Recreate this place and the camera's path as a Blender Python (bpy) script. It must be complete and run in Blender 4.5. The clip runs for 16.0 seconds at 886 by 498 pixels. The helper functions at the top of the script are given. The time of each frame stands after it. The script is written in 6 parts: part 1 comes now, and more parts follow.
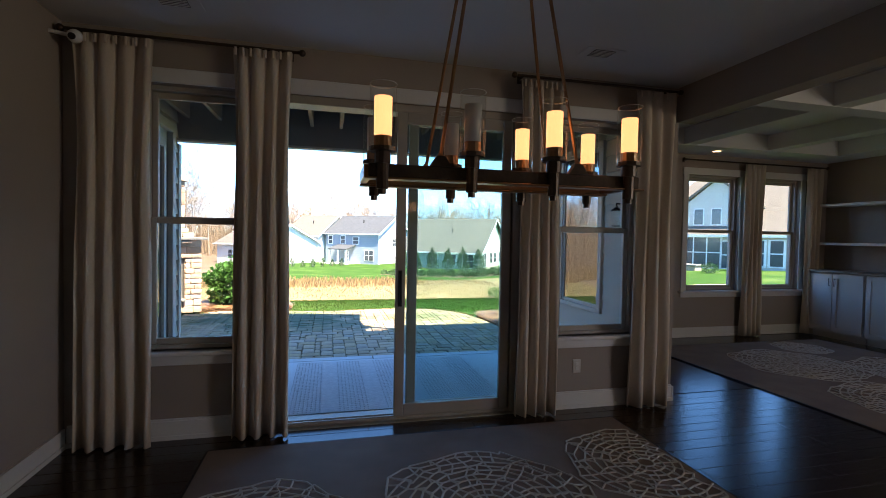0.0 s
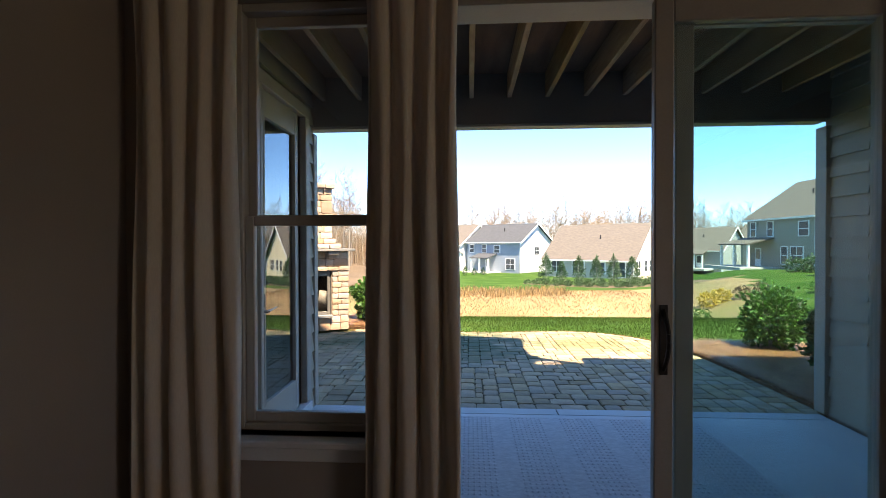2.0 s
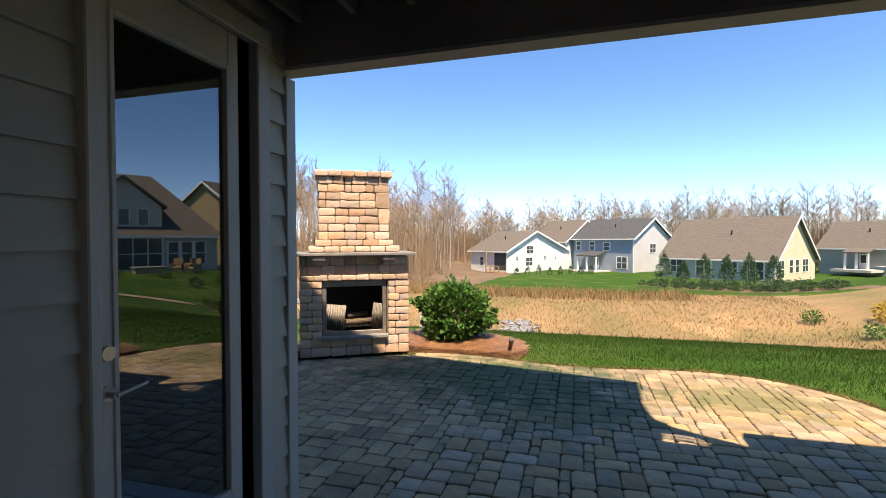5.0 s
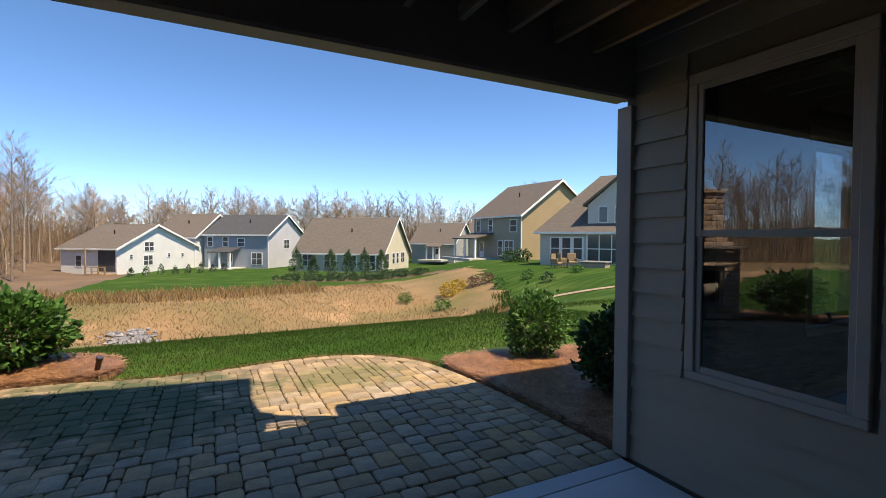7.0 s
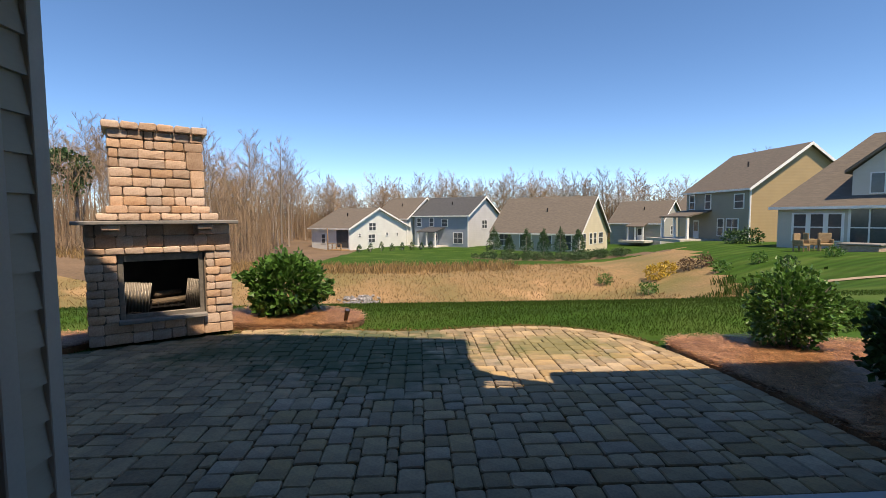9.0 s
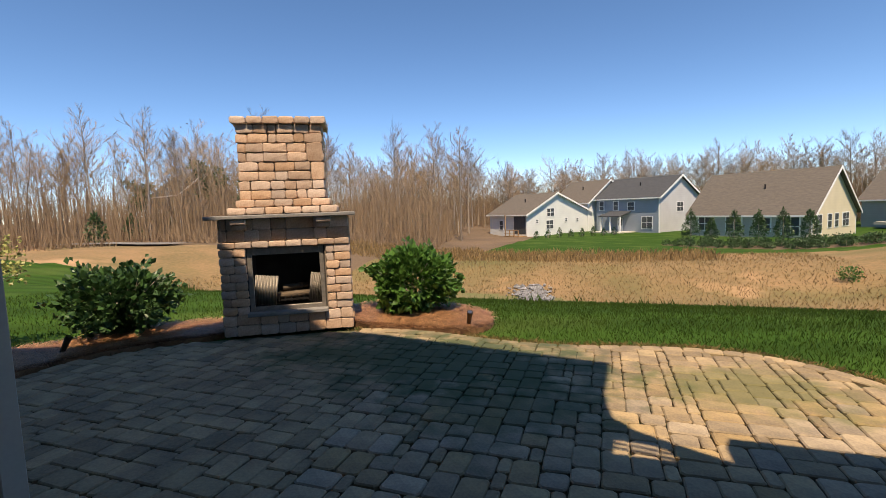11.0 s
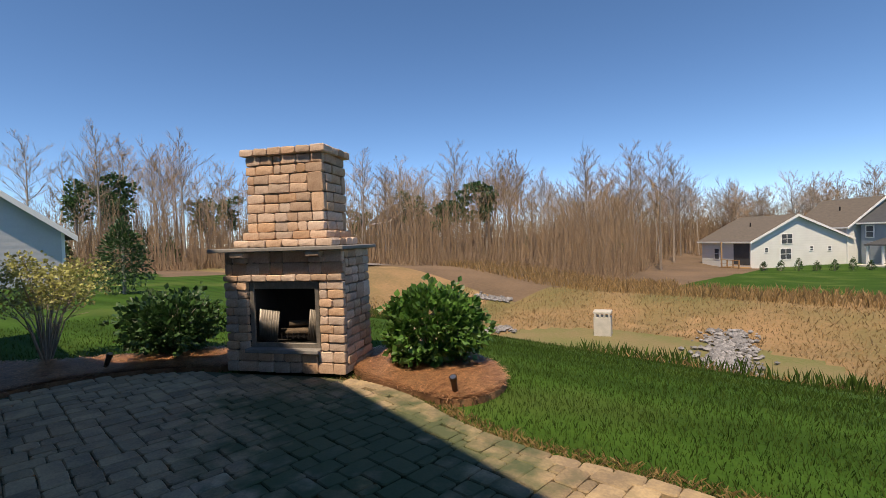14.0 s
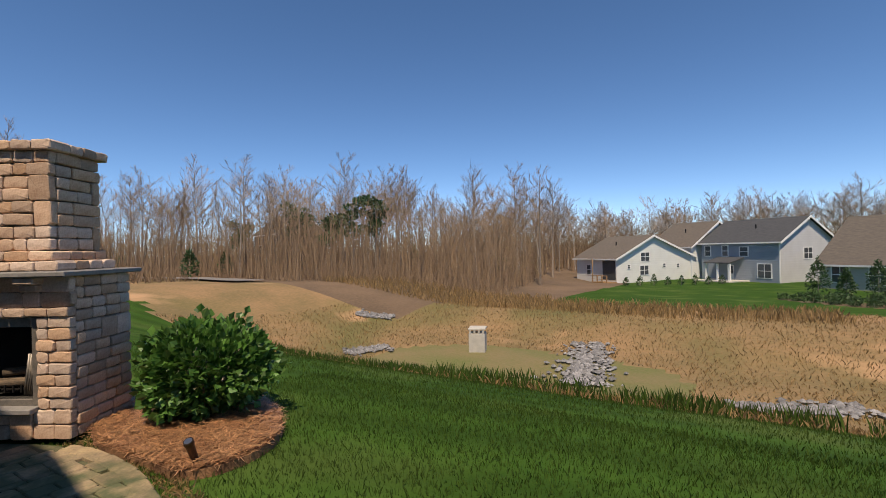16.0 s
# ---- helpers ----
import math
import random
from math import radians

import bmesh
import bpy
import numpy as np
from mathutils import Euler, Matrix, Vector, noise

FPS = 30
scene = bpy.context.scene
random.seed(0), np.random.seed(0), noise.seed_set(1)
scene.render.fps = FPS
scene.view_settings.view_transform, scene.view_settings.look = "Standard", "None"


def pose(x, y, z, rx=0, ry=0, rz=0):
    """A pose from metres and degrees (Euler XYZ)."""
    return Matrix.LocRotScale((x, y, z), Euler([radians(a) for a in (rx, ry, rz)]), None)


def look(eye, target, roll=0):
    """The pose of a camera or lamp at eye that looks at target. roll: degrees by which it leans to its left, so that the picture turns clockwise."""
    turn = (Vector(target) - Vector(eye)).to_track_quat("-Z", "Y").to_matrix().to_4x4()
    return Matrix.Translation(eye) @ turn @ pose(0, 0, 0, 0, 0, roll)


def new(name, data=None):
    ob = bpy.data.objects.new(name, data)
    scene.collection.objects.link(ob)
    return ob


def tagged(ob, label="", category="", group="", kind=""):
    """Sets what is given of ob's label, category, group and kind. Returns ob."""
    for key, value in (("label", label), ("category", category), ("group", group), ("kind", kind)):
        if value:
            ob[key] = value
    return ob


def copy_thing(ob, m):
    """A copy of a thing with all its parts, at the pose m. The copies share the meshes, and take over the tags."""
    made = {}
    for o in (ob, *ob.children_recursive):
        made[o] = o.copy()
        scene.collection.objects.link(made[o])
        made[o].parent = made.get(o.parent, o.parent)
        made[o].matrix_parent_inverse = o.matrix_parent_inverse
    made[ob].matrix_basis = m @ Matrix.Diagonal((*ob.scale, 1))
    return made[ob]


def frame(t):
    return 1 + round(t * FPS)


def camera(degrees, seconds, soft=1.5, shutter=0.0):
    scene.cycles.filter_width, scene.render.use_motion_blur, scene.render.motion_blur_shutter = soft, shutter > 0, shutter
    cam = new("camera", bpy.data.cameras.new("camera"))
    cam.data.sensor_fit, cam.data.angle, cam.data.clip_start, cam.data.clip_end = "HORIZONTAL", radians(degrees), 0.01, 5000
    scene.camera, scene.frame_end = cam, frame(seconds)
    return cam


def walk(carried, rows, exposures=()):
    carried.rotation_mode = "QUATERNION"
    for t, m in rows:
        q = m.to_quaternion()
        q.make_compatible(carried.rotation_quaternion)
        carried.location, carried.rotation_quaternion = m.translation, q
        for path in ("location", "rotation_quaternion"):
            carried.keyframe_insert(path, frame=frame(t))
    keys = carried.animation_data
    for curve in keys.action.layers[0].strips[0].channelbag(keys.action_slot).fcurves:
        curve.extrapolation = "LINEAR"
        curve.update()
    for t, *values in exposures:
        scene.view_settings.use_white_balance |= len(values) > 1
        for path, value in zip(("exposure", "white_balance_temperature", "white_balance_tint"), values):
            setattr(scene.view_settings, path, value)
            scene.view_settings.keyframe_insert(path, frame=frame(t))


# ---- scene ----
cam = camera(87.5, 16.0, soft=0.8)
METRES, EYE, TILT, LEAN, TURN = 9.66, 1.45, 0.0, 0.0, -13.8
ROWS = [
    (0.0, 0.0, 0.0, 0.0, 0.03, -1.57, -1.03),
    (0.5, -0.0063, 0.0177, -0.0007, 5.85, -1.58, -1.07),
    (1.0, -0.0255, 0.0555, -0.003, 10.55, -1.27, -0.58),
    (1.5, -0.0446, 0.1033, -0.0011, 14.29, -0.97, -0.19),
    (2.0, -0.0648, 0.1606, -0.0024, 17.1, -0.67, 0.13),
    (2.5, -0.0755, 0.2179, -0.0036, 18.75, -0.62, 0.38),
    (3.0, -0.078, 0.2689, -0.0048, 20.01, -0.54, 1.08),
    (3.5, -0.0769, 0.3083, 0.0014, 21.32, -0.58, 1.39),
    (6.0, -0.0991, 0.3622, 0.0059, 33.36, -1.32, -0.43),
    (6.5, -0.0816, 0.3639, 0.0046, 10.41, -1.69, -0.24),
    (7.0, -0.0676, 0.3622, 0.0065, -12.89, -1.55, -0.29),
    (7.5, -0.0643, 0.3603, 0.0061, -15.22, -1.88, -0.33),
    (8.0, -0.0768, 0.3573, -0.0018, -5.16, -2.73, -0.11),
    (8.5, -0.0878, 0.3594, -0.0084, 4.29, -3.65, 0.04),
    (11.0, -0.0638, 0.5035, -0.0106, 32.9, -5.16, 2.14),
    (11.5, -0.0523, 0.5383, -0.0075, 40.89, -4.07, 2.19),
    (12.0, -0.0397, 0.5737, -0.0038, 47.88, -3.29, 2.15),
    (12.5, -0.0316, 0.6136, -0.004, 52.47, -2.3, 2.01),
    (13.0, -0.0131, 0.6552, -0.0066, 55.8, -1.56, 2.01),
    (13.5, 0.0034, 0.7011, -0.0084, 57.8, -1.59, 1.78),
    (14.0, 0.0249, 0.7496, -0.0081, 57.73, -1.24, 1.92),
    (14.5, 0.0392, 0.7921, -0.0057, 56.09, -1.47, 1.62),
    (15.0, 0.0451, 0.8297, -0.0047, 53.34, -1.15, 1.34),
    (15.5, 0.0485, 0.8587, -0.0008, 50.33, -0.62, 1.23),
    (16.0, 0.0412, 0.8806, -0.0001, 45.17, 0.16, 1.2),
]
walk(cam, [(t, pose(0, 0, EYE, TILT, LEAN, TURN) @ pose(METRES * x, METRES * y, METRES * z, 90 + pitch, roll, yaw)) for t, x, y, z, yaw, pitch, roll in ROWS],
     exposures=[(0.0, 3.1, 6200, 10), (1.0, 2.9, 6500, 10), (1.5, 2.75, 6700, 10), (2.0, 2.6, 6900, 13), (2.5, 2.3, 6900, 14), (3.0, 1.9, 6900, 14), (3.5, 1.4, 6900, 14), (5.8, 1.65, 7100, 14), (6.0, 1.6, 7100, 14), (6.5, 1.3, 6900, 14), (7.0, 1.1, 6800, 14), (8.5, 0.97, 7000, 14), (11.0, 0.87, 7200, 14), (13.0, 0.81, 7150, 14), (16.0, 0.45, 6800, 14)])

# ---- world and sun ----
SUN_DIR = Vector((0.228, -0.430, 0.882)).normalized()
world = bpy.data.worlds.new("world")
scene.world = world
world.use_nodes = True
wn = world.node_tree
sky = wn.nodes.new("ShaderNodeTexSky")
sky.sky_type, sky.sun_disc = 'NISHITA', False
sky.sun_elevation, sky.sun_rotation = math.asin(SUN_DIR.z), math.atan2(SUN_DIR.x, SUN_DIR.y)
sky.air_density, sky.dust_density, sky.ozone_density, sky.altitude = 0.57, 0.0, 2.6, 300
deep = wn.nodes.new("ShaderNodeHueSaturation")
deep.inputs["Hue"].default_value, deep.inputs["Saturation"].default_value = 0.497, 1.13
wn.links.new(sky.outputs[0], deep.inputs["Color"])
wn.links.new(deep.outputs[0], wn.nodes["Background"].inputs[0])
wn.nodes["Background"].inputs[1].default_value = 0.12
sun = new("sun", bpy.data.lights.new("sun", "SUN"))
sun.data.energy, sun.data.angle, sun.data.color = 3.6, radians(0.5), (1.0, 0.86, 0.66)
sun.matrix_world = look(SUN_DIR * 50, (0, 0, 0))
# added fill lamp in an unseen opening of the family room's side wall
rear = new("room_fill_light", bpy.data.lights.new("room_fill_light", "AREA"))
rear.data.shape, rear.data.size, rear.data.size_y, rear.data.energy, rear.data.color = 'RECTANGLE', 1.9, 1.4, 9.5, (1.0, 0.82, 0.66)
rear.matrix_world = look((7.83, -1.95, 1.6), (0, 0.6, 1.2))


# ---- materials ----
def mat(name, a, b=None, rough=0.7, metal=0.0, scale=6.0, fine=80.0, bump=0.1, vary=0.0, stretch=(1, 1, 1), spec=0.5, dist=0.01):
    """Two-scale noise between the colours a and b, with relief; vary: brightness change from piece to piece."""
    m = bpy.data.materials.new(name)
    m.use_nodes = True
    n, l = m.node_tree.nodes, m.node_tree.links
    p = n["Principled BSDF"]
    b = b or tuple(c * 0.75 for c in a)
    co, mp = n.new("ShaderNodeTexCoord"), n.new("ShaderNodeMapping")
    mp.inputs["Scale"].default_value = stretch
    l.new(co.outputs["Object"], mp.inputs[0])
    n1, n2 = n.new("ShaderNodeTexNoise"), n.new("ShaderNodeTexNoise")
    n1.inputs["Scale"].default_value, n1.inputs["Detail"].default_value = scale, 5
    n2.inputs["Scale"].default_value, n2.inputs["Detail"].default_value = fine, 4
    for q in (n1, n2):
        l.new(mp.outputs[0], q.inputs["Vector"])
    add = n.new("ShaderNodeMath"); add.operation = 'ADD'
    mul = n.new("ShaderNodeMath"); mul.operation = 'MULTIPLY'; mul.inputs[1].default_value = 0.6
    l.new(n2.outputs[0], mul.inputs[0]); l.new(n1.outputs[0], add.inputs[0]); l.new(mul.outputs[0], add.inputs[1])
    ramp = n.new("ShaderNodeValToRGB")
    ramp.color_ramp.elements[0].position, ramp.color_ramp.elements[1].position = 0.55, 1.05
    ramp.color_ramp.elements[0].color, ramp.color_ramp.elements[1].color = (*a, 1), (*b, 1)
    l.new(add.outputs[0], ramp.inputs[0])
    out = ramp.outputs[0]
    if vary:
        info, hsv, mr = n.new("ShaderNodeObjectInfo"), n.new("ShaderNodeHueSaturation"), n.new("ShaderNodeMapRange")
        mr.inputs["To Min"].default_value, mr.inputs["To Max"].default_value = 1 - vary, 1 + vary
        l.new(info.outputs["Random"], mr.inputs[0]); l.new(mr.outputs[0], hsv.inputs["Value"]); l.new(out, hsv.inputs["Color"])
        mh, wh = n.new("ShaderNodeMapRange"), n.new("ShaderNodeTexWhiteNoise")
        wh.noise_dimensions = '1D'
        l.new(info.outputs["Random"], wh.inputs["W"]); l.new(wh.outputs[0], mh.inputs[0])
        mh.inputs["To Min"].default_value, mh.inputs["To Max"].default_value = 1 - vary, 1 + vary
        l.new(mh.outputs[0], hsv.inputs["Saturation"])
        out = hsv.outputs[0]
    l.new(out, p.inputs["Base Color"])
    p.inputs["Roughness"].default_value, p.inputs["Metallic"].default_value = rough, metal
    p.inputs["Specular IOR Level"].default_value = spec
    if bump:
        bp = n.new("ShaderNodeBump"); bp.inputs["Strength"].default_value, bp.inputs["Distance"].default_value = bump, dist
        l.new(add.outputs[0], bp.inputs["Height"]); l.new(bp.outputs[0], p.inputs["Normal"])
    return m


def glow(name, colour, power):
    m = bpy.data.materials.new(name); m.use_nodes = True
    p = m.node_tree.nodes["Principled BSDF"]
    p.inputs["Base Color"].default_value = (*colour, 1)
    p.inputs["Emission Color"].default_value, p.inputs["Emission Strength"].default_value = (*colour, 1), power
    return m


def glass(name, tint=(0.95, 0.97, 0.97), gloss=1.0, shine=0.035):
    m = bpy.data.materials.new(name); m.use_nodes = True
    n, l = m.node_tree.nodes, m.node_tree.links
    tr, gl, mx, fr = n.new("ShaderNodeBsdfTransparent"), n.new("ShaderNodeBsdfGlossy"), n.new("ShaderNodeMixShader"), n.new("ShaderNodeMapRange")
    lw, pw5 = n.new("ShaderNodeLayerWeight"), n.new("ShaderNodeMath")
    tr.inputs[0].default_value = (*tint, 1); gl.inputs["Roughness"].default_value = 0.0
    gl.inputs[0].default_value = (gloss, gloss, gloss, 1)
    lw.inputs[0].default_value = 0.5
    pw5.operation, pw5.inputs[1].default_value = 'POWER', 4.0
    fr.inputs["To Min"].default_value, fr.inputs["To Max"].default_value = shine, 0.9
    l.new(lw.outputs["Facing"], pw5.inputs[0]); l.new(pw5.outputs[0], fr.inputs[0])
    l.new(fr.outputs[0], mx.inputs[0]); l.new(tr.outputs[0], mx.inputs[1]); l.new(gl.outputs[0], mx.inputs[2])
    l.new(mx.outputs[0], n["Material Output"].inputs[0])
    return m


def leaf_mat(name, a, b, back=0.25):
    m = mat(name, a, b, rough=0.45, scale=9, fine=40, bump=0)
    n, l = m.node_tree.nodes, m.node_tree.links
    p = n["Principled BSDF"]
    src = p.inputs["Base Color"].links[0].from_socket
    geo, hsv, mr = n.new("ShaderNodeNewGeometry"), n.new("ShaderNodeHueSaturation"), n.new("ShaderNodeMapRange")
    mr.inputs["To Min"].default_value, mr.inputs["To Max"].default_value = 0.55, 1.5
    l.new(geo.outputs["Random Per Island"], mr.inputs[0]); l.new(mr.outputs[0], hsv.inputs["Value"])
    l.new(src, hsv.inputs["Color"]); l.new(hsv.outputs[0], p.inputs["Base Color"])
    tl, mx = n.new("ShaderNodeBsdfTranslucent"), n.new("ShaderNodeMixShader")
    mx.inputs[0].default_value = back
    l.new(hsv.outputs[0], tl.inputs[0]); l.new(p.outputs[0], mx.inputs[1]); l.new(tl.outputs[0], mx.inputs[2])
    l.new(mx.outputs[0], n["Material Output"].inputs[0])
    return m


def lawn_mat(name, a, b, stripes=True):
    m = mat(name, a, b, rough=0.95, scale=0.35, fine=14, bump=0.6, dist=0.04, spec=0.1)
    if stripes:
        n, l = m.node_tree.nodes, m.node_tree.links
        p = n["Principled BSDF"]
        src = p.inputs["Base Color"].links[0].from_socket
        co, mp, wv, hsv, mr = n.new("ShaderNodeTexCoord"), n.new("ShaderNodeMapping"), n.new("ShaderNodeTexWave"), n.new("ShaderNodeHueSaturation"), n.new("ShaderNodeMapRange")
        mp.inputs["Rotation"].default_value = (0, 0, radians(78))
        wv.inputs["Scale"].default_value, wv.inputs["Distortion"].default_value, wv.inputs["Detail"].default_value, wv.inputs["Detail Scale"].default_value = 0.3, 2.5, 3, 1.5
        mr.inputs["To Min"].default_value, mr.inputs["To Max"].default_value = 0.84, 1.16
        l.new(co.outputs["Object"], mp.inputs[0]); l.new(mp.outputs[0], wv.inputs[0]); l.new(wv.outputs["Fac"], mr.inputs[0])
        l.new(mr.outputs[0], hsv.inputs["Value"]); l.new(src, hsv.inputs["Color"]); l.new(hsv.outputs[0], p.inputs["Base Color"])
    return m


PAINT = mat("taupe wall paint", (0.36, 0.30, 0.25), (0.33, 0.275, 0.23), rough=0.75, scale=1.5, fine=160, bump=0.06, dist=0.002)
CEIL = mat("ceiling paint", (0.72, 0.71, 0.69), (0.66, 0.65, 0.63), rough=0.85, scale=1.2, fine=120, bump=0.08, dist=0.002)
TRIM = mat("white trim paint", (0.74, 0.72, 0.69), (0.68, 0.66, 0.63), rough=0.4, scale=2, fine=90, bump=0.03, dist=0.002)
SASH = mat("tan vinyl", (0.42, 0.37, 0.31), (0.37, 0.33, 0.28), rough=0.45, scale=3, fine=90, bump=0.03, dist=0.002)
WOOD = mat("dark hardwood", (0.035, 0.02, 0.013), (0.015, 0.009, 0.007), rough=0.2, scale=3, fine=30, bump=0.12, vary=0.35, stretch=(1, 9, 9), dist=0.003)
LINEN = mat("cream linen", (0.66, 0.57, 0.46), (0.56, 0.48, 0.39), rough=0.95, scale=3, fine=260, bump=0.2, stretch=(1, 1, 0.15), dist=0.002)
RUG = mat("taupe rug wool", (0.30, 0.24, 0.20), (0.24, 0.19, 0.16), rough=1.0, scale=4, fine=300, bump=0.5, dist=0.004, spec=0.1)
LACE = mat("ivory raised pile", (0.62, 0.57, 0.50), (0.52, 0.47, 0.42), rough=1.0, scale=6, fine=300, bump=0.4, dist=0.003, spec=0.1)
BRONZE = mat("dark bronze", (0.10, 0.07, 0.05), (0.06, 0.045, 0.035), rough=0.4, metal=0.8, scale=8, fine=80, bump=0.04, dist=0.001)
BRASS = mat("aged brass", (0.42, 0.24, 0.12), (0.30, 0.17, 0.09), rough=0.35, metal=0.9, scale=8, fine=80, bump=0.04, dist=0.001)
BLACK = mat("black metal", (0.02, 0.02, 0.02), (0.035, 0.03, 0.028), rough=0.5, metal=0.5, scale=8, fine=90, bump=0.05, dist=0.001)
STEEL = mat("brushed nickel", (0.5, 0.48, 0.45), (0.4, 0.38, 0.36), rough=0.3, metal=1.0, scale=9, fine=90, bump=0.02, dist=0.001)
CLEAR = glass("clear glass")
TINT = glass("tinted door glass", (0.84, 0.92, 0.92))
DARKGLASS = glass("house window glass", (0.45, 0.5, 0.52), 1.0, 0.14)
SIDING = mat("grey beige siding", (0.36, 0.325, 0.25), (0.32, 0.285, 0.22), rough=0.65, scale=2, fine=60, bump=0.12, stretch=(1, 0.2, 1), vary=0.04, dist=0.003)
OUTTRIM = mat("khaki exterior trim", (0.40, 0.37, 0.31), (0.36, 0.33, 0.28), rough=0.6, scale=2, fine=60, bump=0.05, dist=0.002)
BEAM = mat("brown beam cladding", (0.22, 0.19, 0.16), (0.19, 0.165, 0.14), rough=0.65, scale=2, fine=60, bump=0.06, dist=0.002)
JOIST = mat("raw pine joist", (0.44, 0.30, 0.17), (0.30, 0.19, 0.10), rough=0.8, scale=4, fine=40, bump=0.2, stretch=(9, 1, 9), vary=0.2, dist=0.003)
PLY = mat("deck underside plywood", (0.22, 0.13, 0.075), (0.14, 0.08, 0.05), rough=0.85, scale=2, fine=40, bump=0.2, stretch=(6, 1, 1), dist=0.003)
CONC = mat("porch concrete", (0.62, 0.63, 0.63), (0.55, 0.56, 0.56), rough=0.8, scale=2, fine=120, bump=0.2, dist=0.003)
MATTING = mat("woven outdoor rug", (0.62, 0.61, 0.61), (0.46, 0.45, 0.46), rough=0.95, scale=26, fine=220, bump=0.5, stretch=(1, 2, 1), dist=0.004)
PAVER = mat("weathered paver", (0.44, 0.325, 0.185), (0.24, 0.18, 0.115), rough=0.88, scale=5, fine=50, bump=0.6, vary=0.2, dist=0.006)
JOINT = mat("sandy mossy joints", (0.13, 0.12, 0.06), (0.055, 0.06, 0.03), rough=1, scale=9, fine=80, bump=0.6, dist=0.01)
STONE = mat("tan cast stone", (0.60, 0.44, 0.325), (0.40, 0.265, 0.185), rough=0.92, scale=7, fine=55, bump=0.8, vary=0.24, dist=0.008)
MORTAR = mat("stone joint shadow", (0.26, 0.20, 0.15), (0.17, 0.13, 0.10), rough=1, scale=9, fine=80, bump=0.3)
def moss(m, colour, scale, lo, hi):
    """Moss or weathering in patches over the ground plan."""
    n, l = m.node_tree.nodes, m.node_tree.links
    p = n["Principled BSDF"]
    src = p.inputs["Base Color"].links[0].from_socket
    geo, nz, rp, mx = n.new("ShaderNodeNewGeometry"), n.new("ShaderNodeTexNoise"), n.new("ShaderNodeMapRange"), n.new("ShaderNodeMixRGB")
    nz.inputs["Scale"].default_value, nz.inputs["Detail"].default_value = scale, 7
    rp.inputs["From Min"].default_value, rp.inputs["From Max"].default_value = lo, hi
    l.new(geo.outputs["Position"], nz.inputs["Vector"]); l.new(nz.outputs[0], rp.inputs[0]); l.new(rp.outputs[0], mx.inputs[0])
    l.new(src, mx.inputs[1]); mx.inputs[2].default_value = (*colour, 1)
    l.new(mx.outputs[0], p.inputs["Base Color"])


def piece_vary(m, low, high):
    """Brightness that changes from joined piece to joined piece."""
    n, l = m.node_tree.nodes, m.node_tree.links
    p = n["Principled BSDF"]
    src = p.inputs["Base Color"].links[0].from_socket
    geo, hsv, mr = n.new("ShaderNodeNewGeometry"), n.new("ShaderNodeHueSaturation"), n.new("ShaderNodeMapRange")
    mr.inputs["To Min"].default_value, mr.inputs["To Max"].default_value = low, high
    l.new(geo.outputs["Random Per Island"], mr.inputs[0]); l.new(mr.outputs[0], hsv.inputs["Value"])
    l.new(src, hsv.inputs["Color"]); l.new(hsv.outputs[0], p.inputs["Base Color"])


piece_vary(PAVER, 0.78, 1.25)


def moss_spot(m, colour, centre, size, strength):
    """One ragged patch of moss round a place on the patio."""
    n, l = m.node_tree.nodes, m.node_tree.links
    p = n["Principled BSDF"]
    src = p.inputs["Base Color"].links[0].from_socket
    geo, mp, ln, nz, ad, rp, mx = n.new("ShaderNodeNewGeometry"), n.new("ShaderNodeMapping"), n.new("ShaderNodeVectorMath"), n.new("ShaderNodeTexNoise"), n.new("ShaderNodeMath"), n.new("ShaderNodeMapRange"), n.new("ShaderNodeMixRGB")
    mp.vector_type = 'TEXTURE'
    mp.inputs["Location"].default_value, mp.inputs["Scale"].default_value = (*centre, 0), (*size, 9)
    ln.operation, ad.operation = 'LENGTH', 'SUBTRACT'
    nz.inputs["Scale"].default_value, nz.inputs["Detail"].default_value = 4.0, 8
    rp.inputs["From Min"].default_value, rp.inputs["From Max"].default_value, rp.inputs["To Max"].default_value = -0.35, 0.35, strength
    l.new(geo.outputs["Position"], mp.inputs[0]); l.new(mp.outputs[0], ln.inputs[0]); l.new(geo.outputs["Position"], nz.inputs["Vector"])
    mul = n.new("ShaderNodeMath"); mul.operation = 'MULTIPLY_ADD'; mul.inputs[1].default_value, mul.inputs[2].default_value = 2.6, -0.25
    l.new(nz.outputs[0], mul.inputs[0]); l.new(mul.outputs[0], ad.inputs[0]); l.new(ln.outputs["Value"], ad.inputs[1])
    l.new(ad.outputs[0], rp.inputs[0]); l.new(rp.outputs[0], mx.inputs[0]); l.new(src, mx.inputs[1]); mx.inputs[2].default_value = (*colour, 1)
    l.new(mx.outputs[0], p.inputs["Base Color"])


